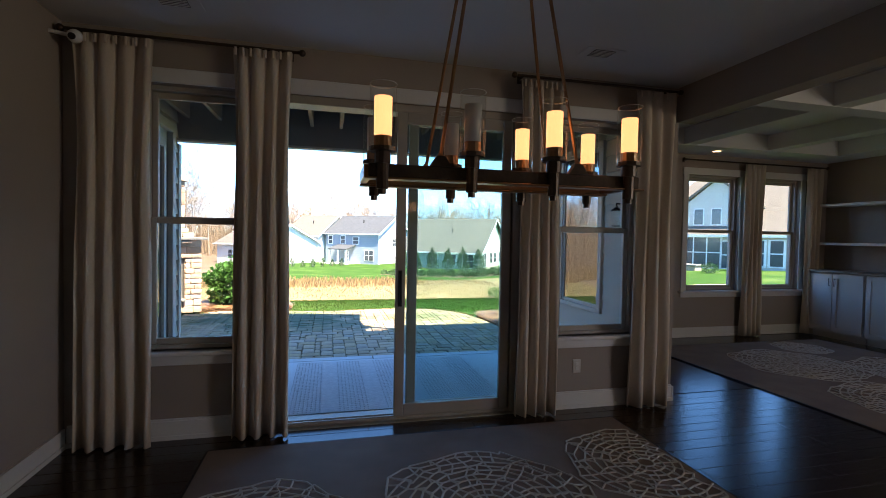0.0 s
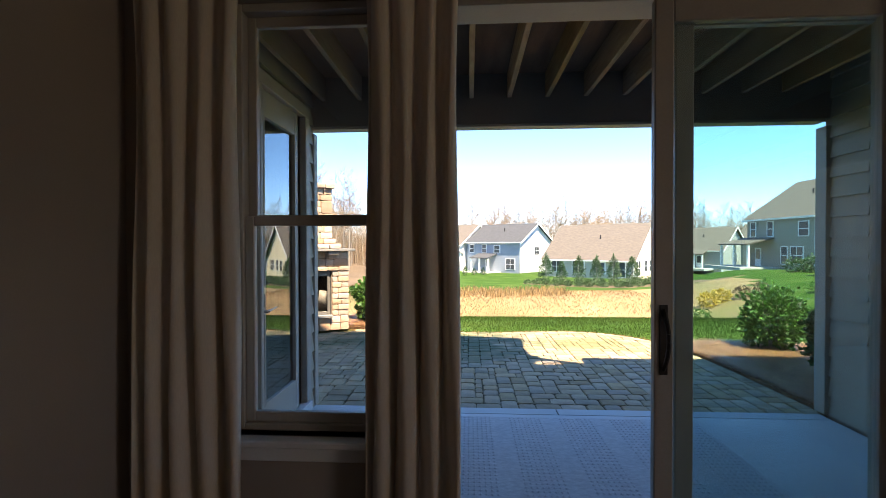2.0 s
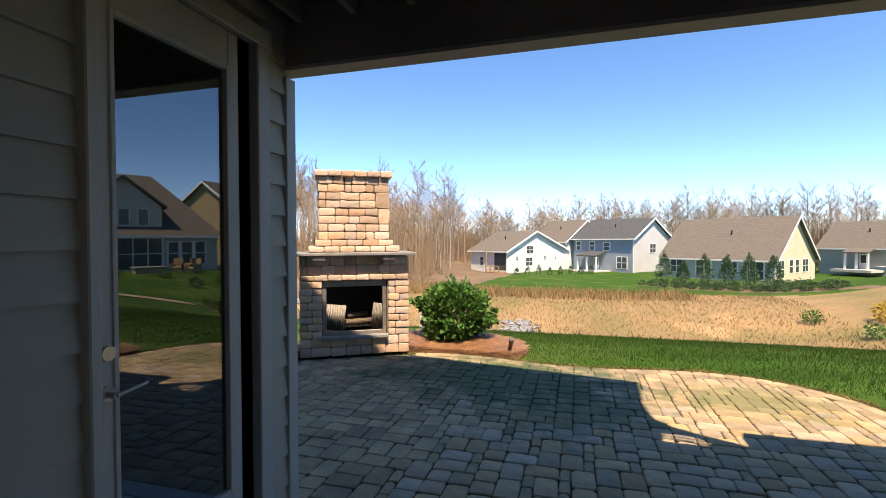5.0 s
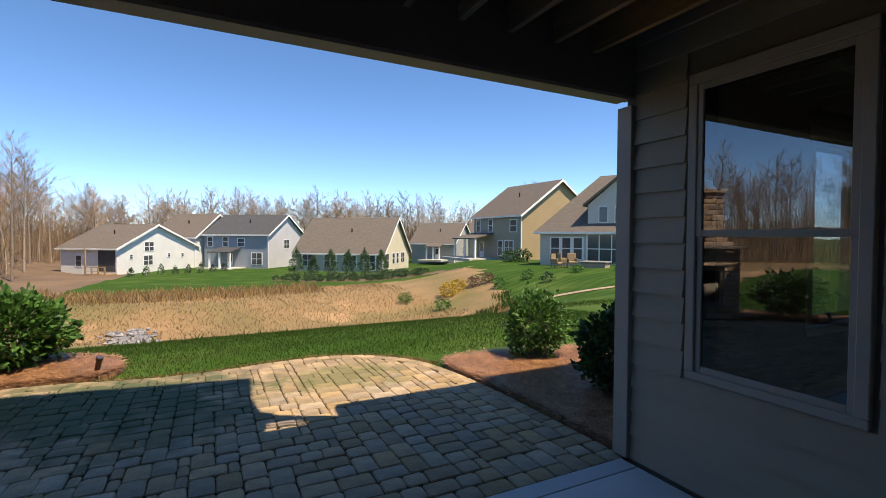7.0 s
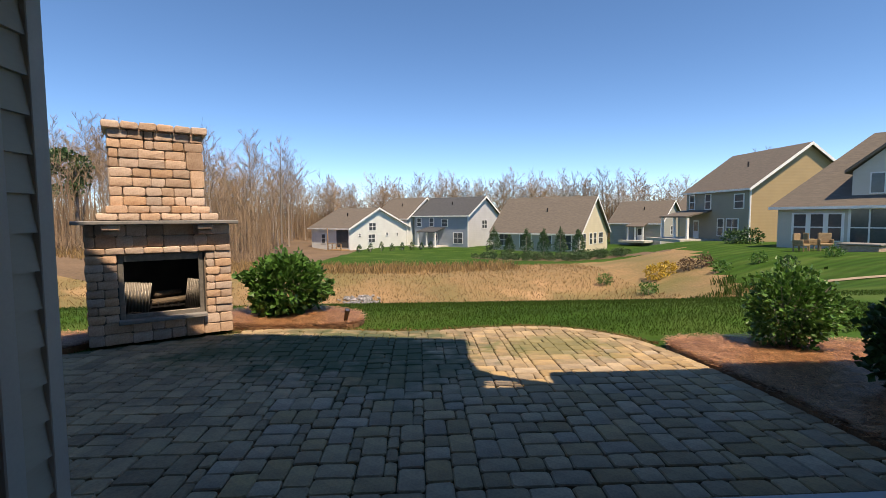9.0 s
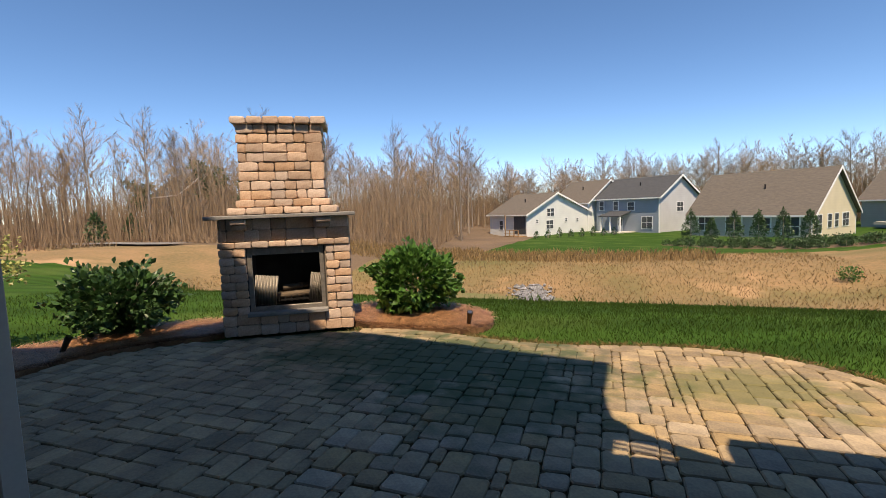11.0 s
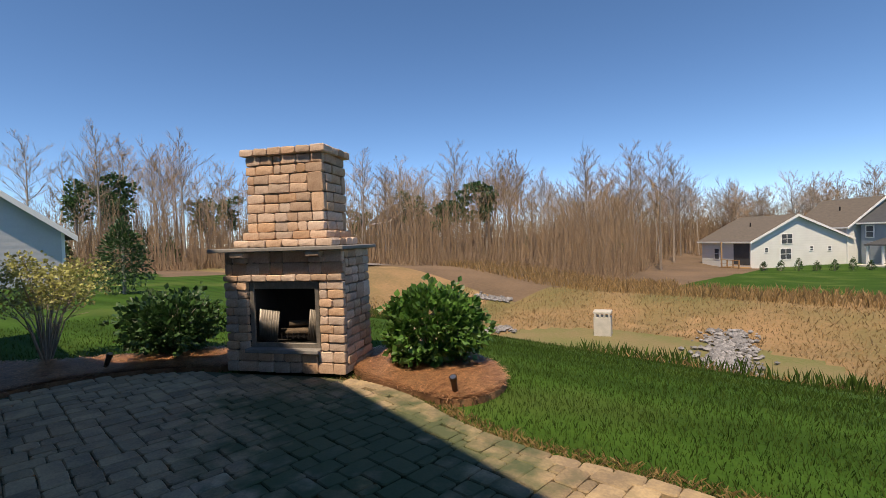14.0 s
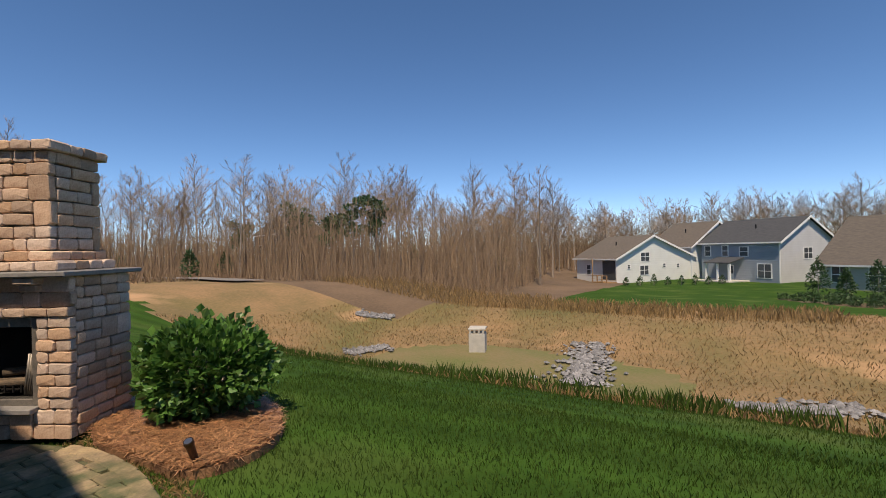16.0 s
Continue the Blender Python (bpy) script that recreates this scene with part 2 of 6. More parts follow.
moss_spot(PAVER, (0.045, 0.075, 0.028), (-1.0, 8.95), (1.5, 0.8), 0.85)
moss_spot(PAVER, (0.05, 0.08, 0.03), (-0.2, 8.1), (0.7, 0.6), 0.6)
moss_spot(PAVER, (0.12, 0.13, 0.035), (1.6, 8.9), (0.6, 0.5), 0.6)
SLATE = mat("grey slate slab", (0.27, 0.25, 0.23), (0.17, 0.165, 0.16), rough=0.7, scale=5, fine=50, bump=0.4, dist=0.006)
SOOT = mat("sooty firebox", (0.03, 0.028, 0.026), (0.05, 0.045, 0.04), rough=0.8, scale=5, fine=50, bump=0.2)
CHAR = mat("ceramic logs", (0.20, 0.14, 0.09), (0.05, 0.04, 0.03), rough=0.95, scale=9, fine=40, bump=0.6, stretch=(1, 6, 6))
MESHC = mat("fire screen mesh", (0.34, 0.30, 0.26), (0.22, 0.20, 0.175), rough=0.5, metal=0.6, scale=20, fine=300, bump=0.3, dist=0.002)
LAWN = lawn_mat("mown lawn", (0.026, 0.068, 0.008), (0.045, 0.092, 0.013))
DRY = mat("dry straw slope", (0.33, 0.20, 0.095), (0.17, 0.125, 0.05), rough=0.95, scale=0.22, fine=5, bump=0.9, dist=0.08)
WET = mat("yellow green basin floor", (0.12, 0.14, 0.035), (0.20, 0.155, 0.07), rough=0.95, scale=0.3, fine=7, bump=0.8, dist=0.06)
LITTER = mat("woodland leaf litter", (0.19, 0.125, 0.075), (0.11, 0.075, 0.045), rough=1, scale=0.2, fine=5, bump=0.9, dist=0.1)
STRAW = mat("pine straw", (0.34, 0.175, 0.085), (0.15, 0.07, 0.035), rough=0.95, scale=6, fine=70, bump=0.9, dist=0.02)
NEEDLE = leaf_mat("pine needles", (0.52, 0.29, 0.145), (0.30, 0.145, 0.07), 0.1)
BLADE = leaf_mat("grass blades", (0.034, 0.073, 0.009), (0.060, 0.102, 0.017), 0.3)
BLADE.node_tree.nodes["Principled BSDF"].inputs["Roughness"].default_value = 0.75
BLADE.node_tree.nodes["Principled BSDF"].inputs["Specular IOR Level"].default_value = 0.2
DRYBLADE = leaf_mat("dry grass", (0.33, 0.215, 0.10), (0.22, 0.15, 0.06), 0.2)
moss(DRY, (0.13, 0.12, 0.035), 0.10, 0.50, 0.68)
moss(DRY, (0.46, 0.28, 0.145), 0.16, 0.58, 0.68)
moss(LAWN, (0.085, 0.125, 0.03), 0.35, 0.52, 0.75)
moss(BLADE, (0.095, 0.14, 0.032), 0.35, 0.52, 0.75)
LEAF = leaf_mat("glossy shrub leaves", (0.05, 0.13, 0.022), (0.09, 0.19, 0.035), 0.25)
LEAFD = leaf_mat("dark shrub leaves", (0.03, 0.075, 0.02), (0.05, 0.11, 0.03), 0.2)
LEAFY = leaf_mat("variegated yellow leaves", (0.42, 0.40, 0.14), (0.30, 0.30, 0.09), 0.3)
LEAFC = leaf_mat("evergreen needles", (0.035, 0.075, 0.022), (0.06, 0.11, 0.035), 0.15)
BARK = mat("grey brown bark", (0.42, 0.36, 0.30), (0.22, 0.18, 0.145), rough=0.95, scale=3, fine=30, bump=0.6, vary=0.3, stretch=(4, 4, 1), dist=0.02)
TWIG = mat("fine twigs", (0.40, 0.30, 0.21), (0.25, 0.18, 0.125), rough=0.95, scale=2, fine=9, bump=0, vary=0.3)
BUD = leaf_mat("spring buds", (0.20, 0.19, 0.06), (0.24, 0.15, 0.075), 0.3)
ROCK = mat("grey riprap", (0.30, 0.29, 0.29), (0.14, 0.14, 0.14), rough=0.9, scale=5, fine=40, bump=0.5)
piece_vary(ROCK, 0.55, 1.4)
ROAD = mat("pale asphalt road", (0.22, 0.205, 0.19), (0.18, 0.17, 0.16), rough=0.9, scale=1, fine=60, bump=0.2)
CEMENT = mat("weathered precast concrete", (0.55, 0.52, 0.46), (0.42, 0.40, 0.35), rough=0.9, scale=3, fine=40, bump=0.3)
SHINGLE = mat("brown grey shingles", (0.15, 0.125, 0.10), (0.105, 0.09, 0.075), rough=0.9, scale=2, fine=14, bump=0.5, stretch=(1, 4, 1), dist=0.03)
SHINGLE2 = mat("charcoal shingles", (0.075, 0.078, 0.082), (0.05, 0.052, 0.056), rough=0.9, scale=2, fine=14, bump=0.5, stretch=(1, 4, 1), dist=0.03)
WHITE = mat("white painted trim", (0.8, 0.8, 0.78), (0.74, 0.74, 0.72), rough=0.5, scale=2, fine=40, bump=0.03)


def lap(name, c):
    """Painted lap siding for far houses, with its course lines as relief."""
    m = mat(name, c, tuple(v * 0.9 for v in c), rough=0.65, scale=0.8, fine=10, bump=0)
    n, l = m.node_tree.nodes, m.node_tree.links
    co, sp, md, bp = n.new("ShaderNodeTexCoord"), n.new("ShaderNodeSeparateXYZ"), n.new("ShaderNodeMath"), n.new("ShaderNodeBump")
    md.operation = 'PINGPONG'; md.inputs[1].default_value = 0.16
    bp.inputs["Strength"].default_value, bp.inputs["Distance"].default_value = 0.6, 0.05
    l.new(co.outputs["Object"], sp.inputs[0]); l.new(sp.outputs["Z"], md.inputs[0]); l.new(md.outputs[0], bp.inputs["Height"])
    l.new(bp.outputs[0], n["Principled BSDF"].inputs["Normal"])
    return m


# ---- builders ----
def add_box(bm, x0, x1, y0, y1, z0, z1, bevel=0.0):
    r = bmesh.ops.create_cube(bm, size=1)
    bmesh.ops.transform(bm, verts=r["verts"], matrix=Matrix.Translation(((x0 + x1) / 2, (y0 + y1) / 2, (z0 + z1) / 2)) @ Matrix.Diagonal((x1 - x0, y1 - y0, z1 - z0, 1)))
    if bevel:
        es = list({e for v in r["verts"] for e in v.link_edges})
        bmesh.ops.bevel(bm, geom=es, offset=bevel, segments=1, affect='EDGES')
    return bm


def boxm(x0, x1, y0, y1, z0, z1, bevel=0.0):
    return add_box(bmesh.new(), x0, x1, y0, y1, z0, z1, bevel)


def add_tube(bm, p0, p1, r0, r1=None, n=10):
    p0, p1 = Vector(p0), Vector(p1)
    r1 = r0 if r1 is None else r1
    d = p1 - p0
    m = Matrix.Translation((p0 + p1) / 2) @ d.to_track_quat('Z', 'Y').to_matrix().to_4x4()
    bmesh.ops.create_cone(bm, cap_ends=True, segments=n, radius1=r0, radius2=r1, depth=d.length, matrix=m)
    return bm


def tube(p0, p1, r0, r1=None, n=10):
    return add_tube(bmesh.new(), p0, p1, r0, r1, n)


def prism(points, axis, a, b):
    """A polygon of 2D points, extruded along an axis from a to b."""
    bm = bmesh.new()
    def at(p, q):
        return {"x": (q, p[0], p[1]), "y": (p[0], q, p[1]), "z": (p[0], p[1], q)}[axis]
    lo, hi = [bm.verts.new(at(p, a)) for p in points], [bm.verts.new(at(p, b)) for p in points]
    bm.faces.new(lo); bm.faces.new(hi)
    for i in range(len(points)):
        j = (i + 1) % len(points)
        bm.faces.new((lo[i], lo[j], hi[j], hi[i]))
    bmesh.ops.recalc_face_normals(bm, faces=bm.faces)
    return bm


def mesh_of(name, bm, material, smooth=False):
    me = bpy.data.meshes.new(name)
    bm.to_mesh(me); bm.free()
    me.materials.append(material)
    if smooth:
        me.polygons.foreach_set("use_smooth", [True] * len(me.polygons))
    return me


def part(name, bm, material, parent=None, label="", smooth=False):
    ob = new(name, mesh_of(name, bm, material, smooth))
    if parent:
        ob.parent = parent
    return tagged(ob, label)


def piece(name, me, parent, m):
    ob = new(name, me)
    ob.parent = parent
    ob.matrix_basis = m
    return ob


def struct(name, bm, material, label="", smooth=False):
    return tagged(part(name, bm, material, None, label, smooth), kind="structure")


def thing(name, m, label, category, group=""):
    ob = new(name)
    ob.matrix_basis = m
    ob.empty_display_size = 0.1
    return tagged(ob, label, category, group)


def fast(name, verts, faces, material, parent=None, label="", smooth=False):
    me = bpy.data.meshes.new(name)
    me.from_pydata(verts, [], faces)
    me.materials.append(material)
    if smooth:
        me.polygons.foreach_set("use_smooth", [True] * len(me.polygons))
    ob = new(name, me)
    if parent:
        ob.parent = parent
    return tagged(ob, label)


def inside(x, y, poly):
    c = False
    for i in range(len(poly)):
        (x0, y0), (x1, y1) = poly[i - 1], poly[i]
        if (y0 > y) != (y1 > y) and x < (x1 - x0) * (y - y0) / (y1 - y0) + x0:
            c = not c
    return c


def smooth01(a, b, v):
    t = min(1, max(0, (v - a) / (b - a)))
    return t * t * (3 - 2 * t)


# ---- ground ----
def profile(y):
    """Height down the middle of the basin behind the lawn."""
    if y < 26:
        return -0.17 - 3.63 * smooth01(10.5, 27, y) if y > 10.5 else -0.17
    return -3.8 + 0.9 * smooth01(31, 39, y) - 0.8 * smooth01(42, 80, y)


def land(x, y):
    z = profile(y)
    right = smooth01(4 + 0.30 * max(0, y - 14), 20 + 0.30 * max(0, y - 14), x)
    z += (-0.17 - 0.028 * max(0, y - 10) - z) * right * (1 - smooth01(52, 70, y))
    left = smooth01(-14, -30, x)
    z += (-0.25 - 0.03 * max(0, y - 10) - z) * left
    if y > 14:
        z += 0.10 * noise.noise((x * 0.22, y * 0.22, 0)) + 0.25 * noise.noise((x * 0.06, y * 0.06, 3)) * smooth01(14, 24, y)
    return z


PATIO = [(-1.9, 5.96), (-4.3, 6.2), (-4.81, 7.18), (-4.8, 8.0), (-4.3, 8.77), (-3.75, 9.14), (-2.40, 9.9), (-1.4, 9.95), (-0.6, 9.72), (0.2, 9.68), (1.0, 9.84), (1.73, 9.84), (2.3, 9.55), (2.74, 8.95), (2.92, 7.7), (2.95, 5.96)]
MULCH_L = [(-4.3, 6.22), (-4.86, 7.18), (-4.85, 8.0), (-4.35, 8.81), (-3.8, 9.18), (-4.1, 9.9), (-5.0, 9.6), (-5.5, 8.6), (-6.2, 7.6), (-7.0, 6.9), (-8.5, 6.3)]
MULCH_I = [(-2.36, 9.93), (-1.4, 9.99), (-0.86, 9.98), (-0.72, 10.5), (-1.0, 11.0), (-1.65, 11.35), (-2.6, 11.5), (-3.3, 10.6)]
MULCH_R = [(2.99, 6.05), (2.96, 7.7), (2.78, 8.95), (3.4, 9.05), (3.9, 8.98), (4.87, 8.85), (5.8, 8.2), (6.4, 6.05)]


def rounded(poly, keep=6.4, times=2):
    """Cuts the corners of a plan outline, but for those by the house."""
    for _ in range(times):
        out = []
        for i, p in enumerate(poly):
            a, b = poly[i - 1], poly[(i + 1) % len(poly)]
            if p[1] < keep:
                out.append(p)
            else:
                out += [(p[0] * 0.75 + a[0] * 0.25, p[1] * 0.75 + a[1] * 0.25), (p[0] * 0.75 + b[0] * 0.25, p[1] * 0.75 + b[1] * 0.25)]
        poly = out
    return poly


PATIO, MULCH_L, MULCH_I, MULCH_R = rounded(PATIO), rounded(MULCH_L), rounded(MULCH_I), rounded(MULCH_R)


def terrace(x, y):
    """Place across and down the planted bank, in plants and rows."""
    dx, dy, det = x - 6.5, y - 57.5, 1.05 * -1.7 + 0.72 * 0.9
    return (dx * -1.7 - 0.9 * dy) / det, (1.05 * dy + 0.72 * dx) / det


def zone(x, y):
    a, b = terrace(x, y)
    if -0.8 < a < 12.2 and -0.7 < b < 3.7:
        return 3
    wob = 1.3 * noise.noise((x * 0.18, y * 0.18, 7)) + 0.5 * noise.noise((x * 0.7, y * 0.7, 2))
    near = 17.3 + 3 * smooth01(0, -10, x) + 0.45 * max(0, x - 4)
    if y + wob < near or y < 12:
        return 3 if (x < -30 and y + wob * 2 > 17 + 0.12 * (x + 30)) else 0
    if x + wob > 13 + 0.42 * (y - 18) and y < 52:
        return 0
    if x < -17 + wob:
        return 1 if y < 34 else 3
    if y + wob > 44 and x > -11 + 0.02 * y:
        return 0
    if y > 47 + wob:
        return 3
    if (x + 6) ** 2 / 60 + (y - 27) ** 2 / 14 < 1 + 0.3 * wob:
        return 2
    return 1


xs = [-3000, -1200, -500, -250, -160, -110, -85] + [-70 + 1.5 * i for i in range(30)] + [-25 + 0.6 * i for i in range(75)] + [20 + 1.2 * i for i in range(30)] + [57, 70, 90, 130, 200, 500, 1200, 3000]
ys = [-3000, -800, -200, -60, -20, -5, 3, 6] + [7 + 0.6 * i for i in range(75)] + [52 + 1.6 * i for i in range(32)] + [105, 120, 150, 200, 300, 600, 1300, 3000]
gv = [(x, y, land(x, min(y, 110))) for y in ys for x in xs]
W_ = len(xs)
gf = [(j * W_ + i, j * W_ + i + 1, (j + 1) * W_ + i + 1, (j + 1) * W_ + i) for j in range(len(ys) - 1) for i in range(W_ - 1)]
ground = tagged(fast("ground", gv, gf, LAWN, None, "mown lawn falling to a dry grassy basin and woodland floor", True), kind="structure")
for m in (DRY, WET, LITTER):
    ground.data.materials.append(m)
ground.data.polygons.foreach_set("material_index", [zone((gv[f[0]][0] + gv[f[2]][0]) / 2, (gv[f[0]][1] + gv[f[2]][1]) / 2) for f in gf])


# ---- the house: walls, floor, ceilings ----
YI, YO = 3.55, 3.72


def wall_y(name, x0, x1, y0, y1, z1, holes, material, label, z0=0.0):
    """A wall along x between y0 and y1, with openings (xa, xb, za, zb) through it."""
    bm = bmesh.new()
    x = x0
    for xa, xb, za, zb in sorted(holes):
        if xa > x:
            add_box(bm, x, xa, y0, y1, z0, z1)
        if za > z0:
            add_box(bm, xa, xb, y0, y1, z0, za)
        if zb < z1:
            add_box(bm, xa, xb, y0, y1, zb, z1)
        x = xb
    if x < x1:
        add_box(bm, x, x1, y0, y1, z0, z1)
    return struct(name, bm, material, label)


WL, DR, WR = (-1.25, -0.56, 0.62, 2.46), (-0.46, 1.52, 0.0, 2.46), (1.86, 2.62, 0.62, 2.46)
F1, F2 = (5.18, 6.12, 0.70, 2.44), (6.52, 7.30, 0.70, 2.44)
wall_y("wall_door", -1.70, 3.02, YI, YO, 2.8, [WL, DR, WR], PAINT, "taupe painted wall with sliding door and two windows")
wall_y("wall_family_window", 3.02, 7.85, 5.85, 6.02, 3.0, [F1, F2], PAINT, "taupe painted wall with two tall windows")
struct("wall_left", boxm(-1.86, -1.70, -3.2, YO, 0, 2.8), PAINT, "taupe painted side wall of the dining room")
struct("wall_back", boxm(-1.86, 8.0, -3.36, -3.2, 0, 3.0), PAINT, "taupe painted rear wall of the room")
# the unseen opening in this wall is added to let the fill lamp in
bm = bmesh.new()
for a, b, c, d in ((-3.2, -2.9, 0, 3.0), (-1.0, 6.02, 0, 3.0), (-2.9, -1.0, 0, 0.9), (-2.9, -1.0, 2.3, 3.0)):
    add_box(bm, 7.85, 8.0, a, b, c, d)
struct("wall_cabinet", bm, PAINT, "taupe painted wall behind the built-in cabinets")
bm = bmesh.new()
for a, b, c, d in ((YO, 4.56, 0, 3.0), (5.33, 5.85, 0, 3.0), (4.56, 5.33, 0, 0.68), (4.56, 5.33, 2.43, 3.0)):
    add_box(bm, 3.0, 3.06, a, b, c, d)
struct("wall_porch_right_inner", bm, PAINT, "taupe painted return wall")
struct("header_beam", boxm(3.0, 3.16, -3.2, YI, 2.5, 2.8), PAINT, "taupe painted dropped beam between the rooms")
struct("ceiling_dining", boxm(-1.86, 3.16, -3.36, YO, 2.8, 2.9), CEIL, "off-white dining room ceiling")
bm = boxm(3.16, 7.85, -3.2, 5.85, 2.96, 3.06)
for y in (5.30, 3.4, 1.5, -0.4):
    add_box(bm, 3.16, 7.85, y, y + (0.55 if y > 5 else 0.2), 2.74, 2.96)
for x in (3.16, 4.6, 6.0, 7.3):
    add_box(bm, x, x + (0.55 if x > 7 else 0.2), -3.2, 5.85, 2.745, 2.955)
struct("ceiling_family", bm, CEIL, "white coffered family room ceiling")
sub = struct("floor", boxm(-1.86, 8.0, -3.36, YO - 0.02, -0.2, -0.012), MORTAR, "dark-stained hardwood plank floor")
add2 = struct("floor_family_bay", boxm(3.0, 8.0, YO - 0.02, 6.02, -0.2, -0.004), WOOD, "dark hardwood floor of the window bay")
bm = bmesh.new()
for x0, x1, y in ((-1.68, -0.42, YI), (1.58, 3.02, YI), (3.06, 7.85, 5.85)):
    add_box(bm, x0, x1, y - 0.016, y, 0, 0.13); add_box(bm, x0, x1, y - 0.024, y, 0, 0.03); add_box(bm, x0, x1, y - 0.010, y, 0.13, 0.145)
add_box(bm, -1.70, -1.684, -3.2, YI - 0.02, 0, 0.13); add_box(bm, -1.70, -1.676, -3.2, YI - 0.02, 0, 0.03)
add_box(bm, 3.02, 3.036, YI - 0.02, YO + 0.1, 0, 0.13)
struct("baseboard", bm, TRIM, "white painted baseboard")


def window_y(name, hole, y, inner=-1, label="tan vinyl double-hung window with white casing", mid=1.53, outer=None):
    """A double-hung window in a wall along x; y is the room-side face and the sash sits inside the wall."""
    x0, x1, z0, z1 = hole
    w = thing(name, pose(0, 0, 0), label, "window")
    tagged(w, kind="structure")
    bm = bmesh.new()
    for a, b, c, d in ((x0 - 0.09, x0, z0 - 0.02, z1), (x1, x1 + 0.09, z0 - 0.02, z1), (x0 - 0.1, x1 + 0.1, z1, z1 + 0.1)):
        add_box(bm, a, b, y - 0.02, y - 0.002, c, d, 0.004)
    part("casing", bm, TRIM, w, "white painted casing")
    bm = boxm(x0 - 0.12, x1 + 0.12, y - 0.06, y + 0.06, z0 - 0.03, z0, 0.006)
    add_box(bm, x0 - 0.09, x1 + 0.09, y - 0.018, y - 0.002, z0 - 0.1, z0 - 0.03, 0.004)
    part("window_sill", bm, TRIM, w, "white painted sill and apron")
    bm = bmesh.new()
    for a, b, c, d in ((x0, x0 + 0.035, z0, z1), (x1 - 0.035, x1, z0, z1), (x0 + 0.035, x1 - 0.035, z1 - 0.035, z1), (x0 + 0.035, x1 - 0.035, z0, z0 + 0.03)):
        add_box(bm, a, b, y + 0.055, y + 0.165, c, d, 0.004)
    part("window_frame", bm, SASH, w, "tan vinyl frame")
    for nm, a, b, yy in (("lower_sash", z0 + 0.03, mid + 0.02, y + 0.07), ("upper_sash", mid - 0.02, z1 - 0.035, y + 0.105)):
        bm = bmesh.new()
        for p, q, c, d in ((x0 + 0.035, x0 + 0.075, a, b), (x1 - 0.075, x1 - 0.035, a, b), (x0 + 0.075, x1 - 0.075, a, a + 0.045), (x0 + 0.075, x1 - 0.075, b - 0.045, b)):
            add_box(bm, p, q, yy, yy + 0.032, c, d, 0.004)
        s = part(nm, bm, SASH, w, "tan vinyl sash")
        pane = part("pane", boxm(x0 + 0.07, x1 - 0.07, yy + 0.013, yy + 0.018, a + 0.04, b - 0.04), CLEAR, s)
        pane.visible_shadow = False
    return w


window_y("window_1", WL, YI)
window_y("window_2", WR, YI)
window_y("window_3", F1, 5.85, mid=1.6)
window_y("window_4", F2, 5.85, mid=1.6)

# sliding door: the left half stands open behind the fixed right half
sl = tagged(thing("door_1", pose(0, 0, 0), "tan two-panel sliding glass door standing open", "door"), kind="structure")
bm = bmesh.new()
for a, b, c, d in ((DR[0], DR[0] + 0.05, 0, 2.46), (DR[1] - 0.06, DR[1], 0, 2.46), (DR[0] + 0.05, DR[1] - 0.06, 2.40, 2.46), (DR[0] + 0.05, DR[1] - 0.06, 0.008, 0.03)):
    add_box(bm, a, b, YI + 0.01, YO + 0.01, c, d, 0.004)
for k in (0.016, 0.062):
    add_box(bm, DR[0] + 0.05, DR[1] - 0.06, YI + k, YI + k + 0.012, 0.03, 0.041)
for k in (-0.392, -0.408):
    add_box(bm, k, k + 0.012, YI - 0.0, YI + 0.14, 0.04, 2.4)
part("door_frame", bm, SASH, sl, "tan vinyl door frame with tracks")
bm = bmesh.new()
for a, b, c, d in ((DR[0] - 0.09, DR[0], 0, 2.46), (DR[1], DR[1] + 0.09, 0, 2.46), (DR[0] - 0.1, DR[1] + 0.1, 2.46, 2.57)):
    add_box(bm, a, b, YI - 0.02, YI - 0.002, c, d, 0.004)
part("casing", bm, TRIM, sl, "white painted casing")
for k, (x0, x1, yy) in enumerate(((0.50, 1.44, YI + 0.002), (0.60, 1.46, YI + 0.048))):
    bm = bmesh.new()
    for a, b, c, d in ((x0, x0 + 0.075, 0.042, 2.40), (x1 - 0.075, x1, 0.042, 2.40), (x0 + 0.075, x1 - 0.075, 0.042, 0.13), (x0 + 0.075, x1 - 0.075, 2.31, 2.40)):
        add_box(bm, a, b, yy, yy + 0.04, c, d, 0.005)
    p = part("door_panel", bm, SASH, sl, "tan vinyl glazed panel")
    g = part("pane", boxm(x0 + 0.07, x1 - 0.07, yy + 0.016, yy + 0.022, 0.125, 2.315), TINT, p)
    g.visible_shadow = False
    if k == 0:
        bm = bmesh.new()
        pts = [(x0 + 0.035, yy - 0.005 - 0.05 * math.sin(math.pi * i / 8), 0.92 + 0.24 * i / 8) for i in range(9)]
        for i in range(8):
            add_tube(bm, pts[i], pts[i + 1], 0.009, n=6)
        add_box(bm, x0 + 0.02, x0 + 0.05, yy - 0.006, yy, 0.90, 1.18)
        part("door_handle", bm, BLACK, p, "dark curved pull handle")
struct("door_threshold", boxm(DR[0], DR[1], YI - 0.03, YO + 0.06, -0.012, 0.006, 0.003), OUTTRIM, "tan metal door threshold")

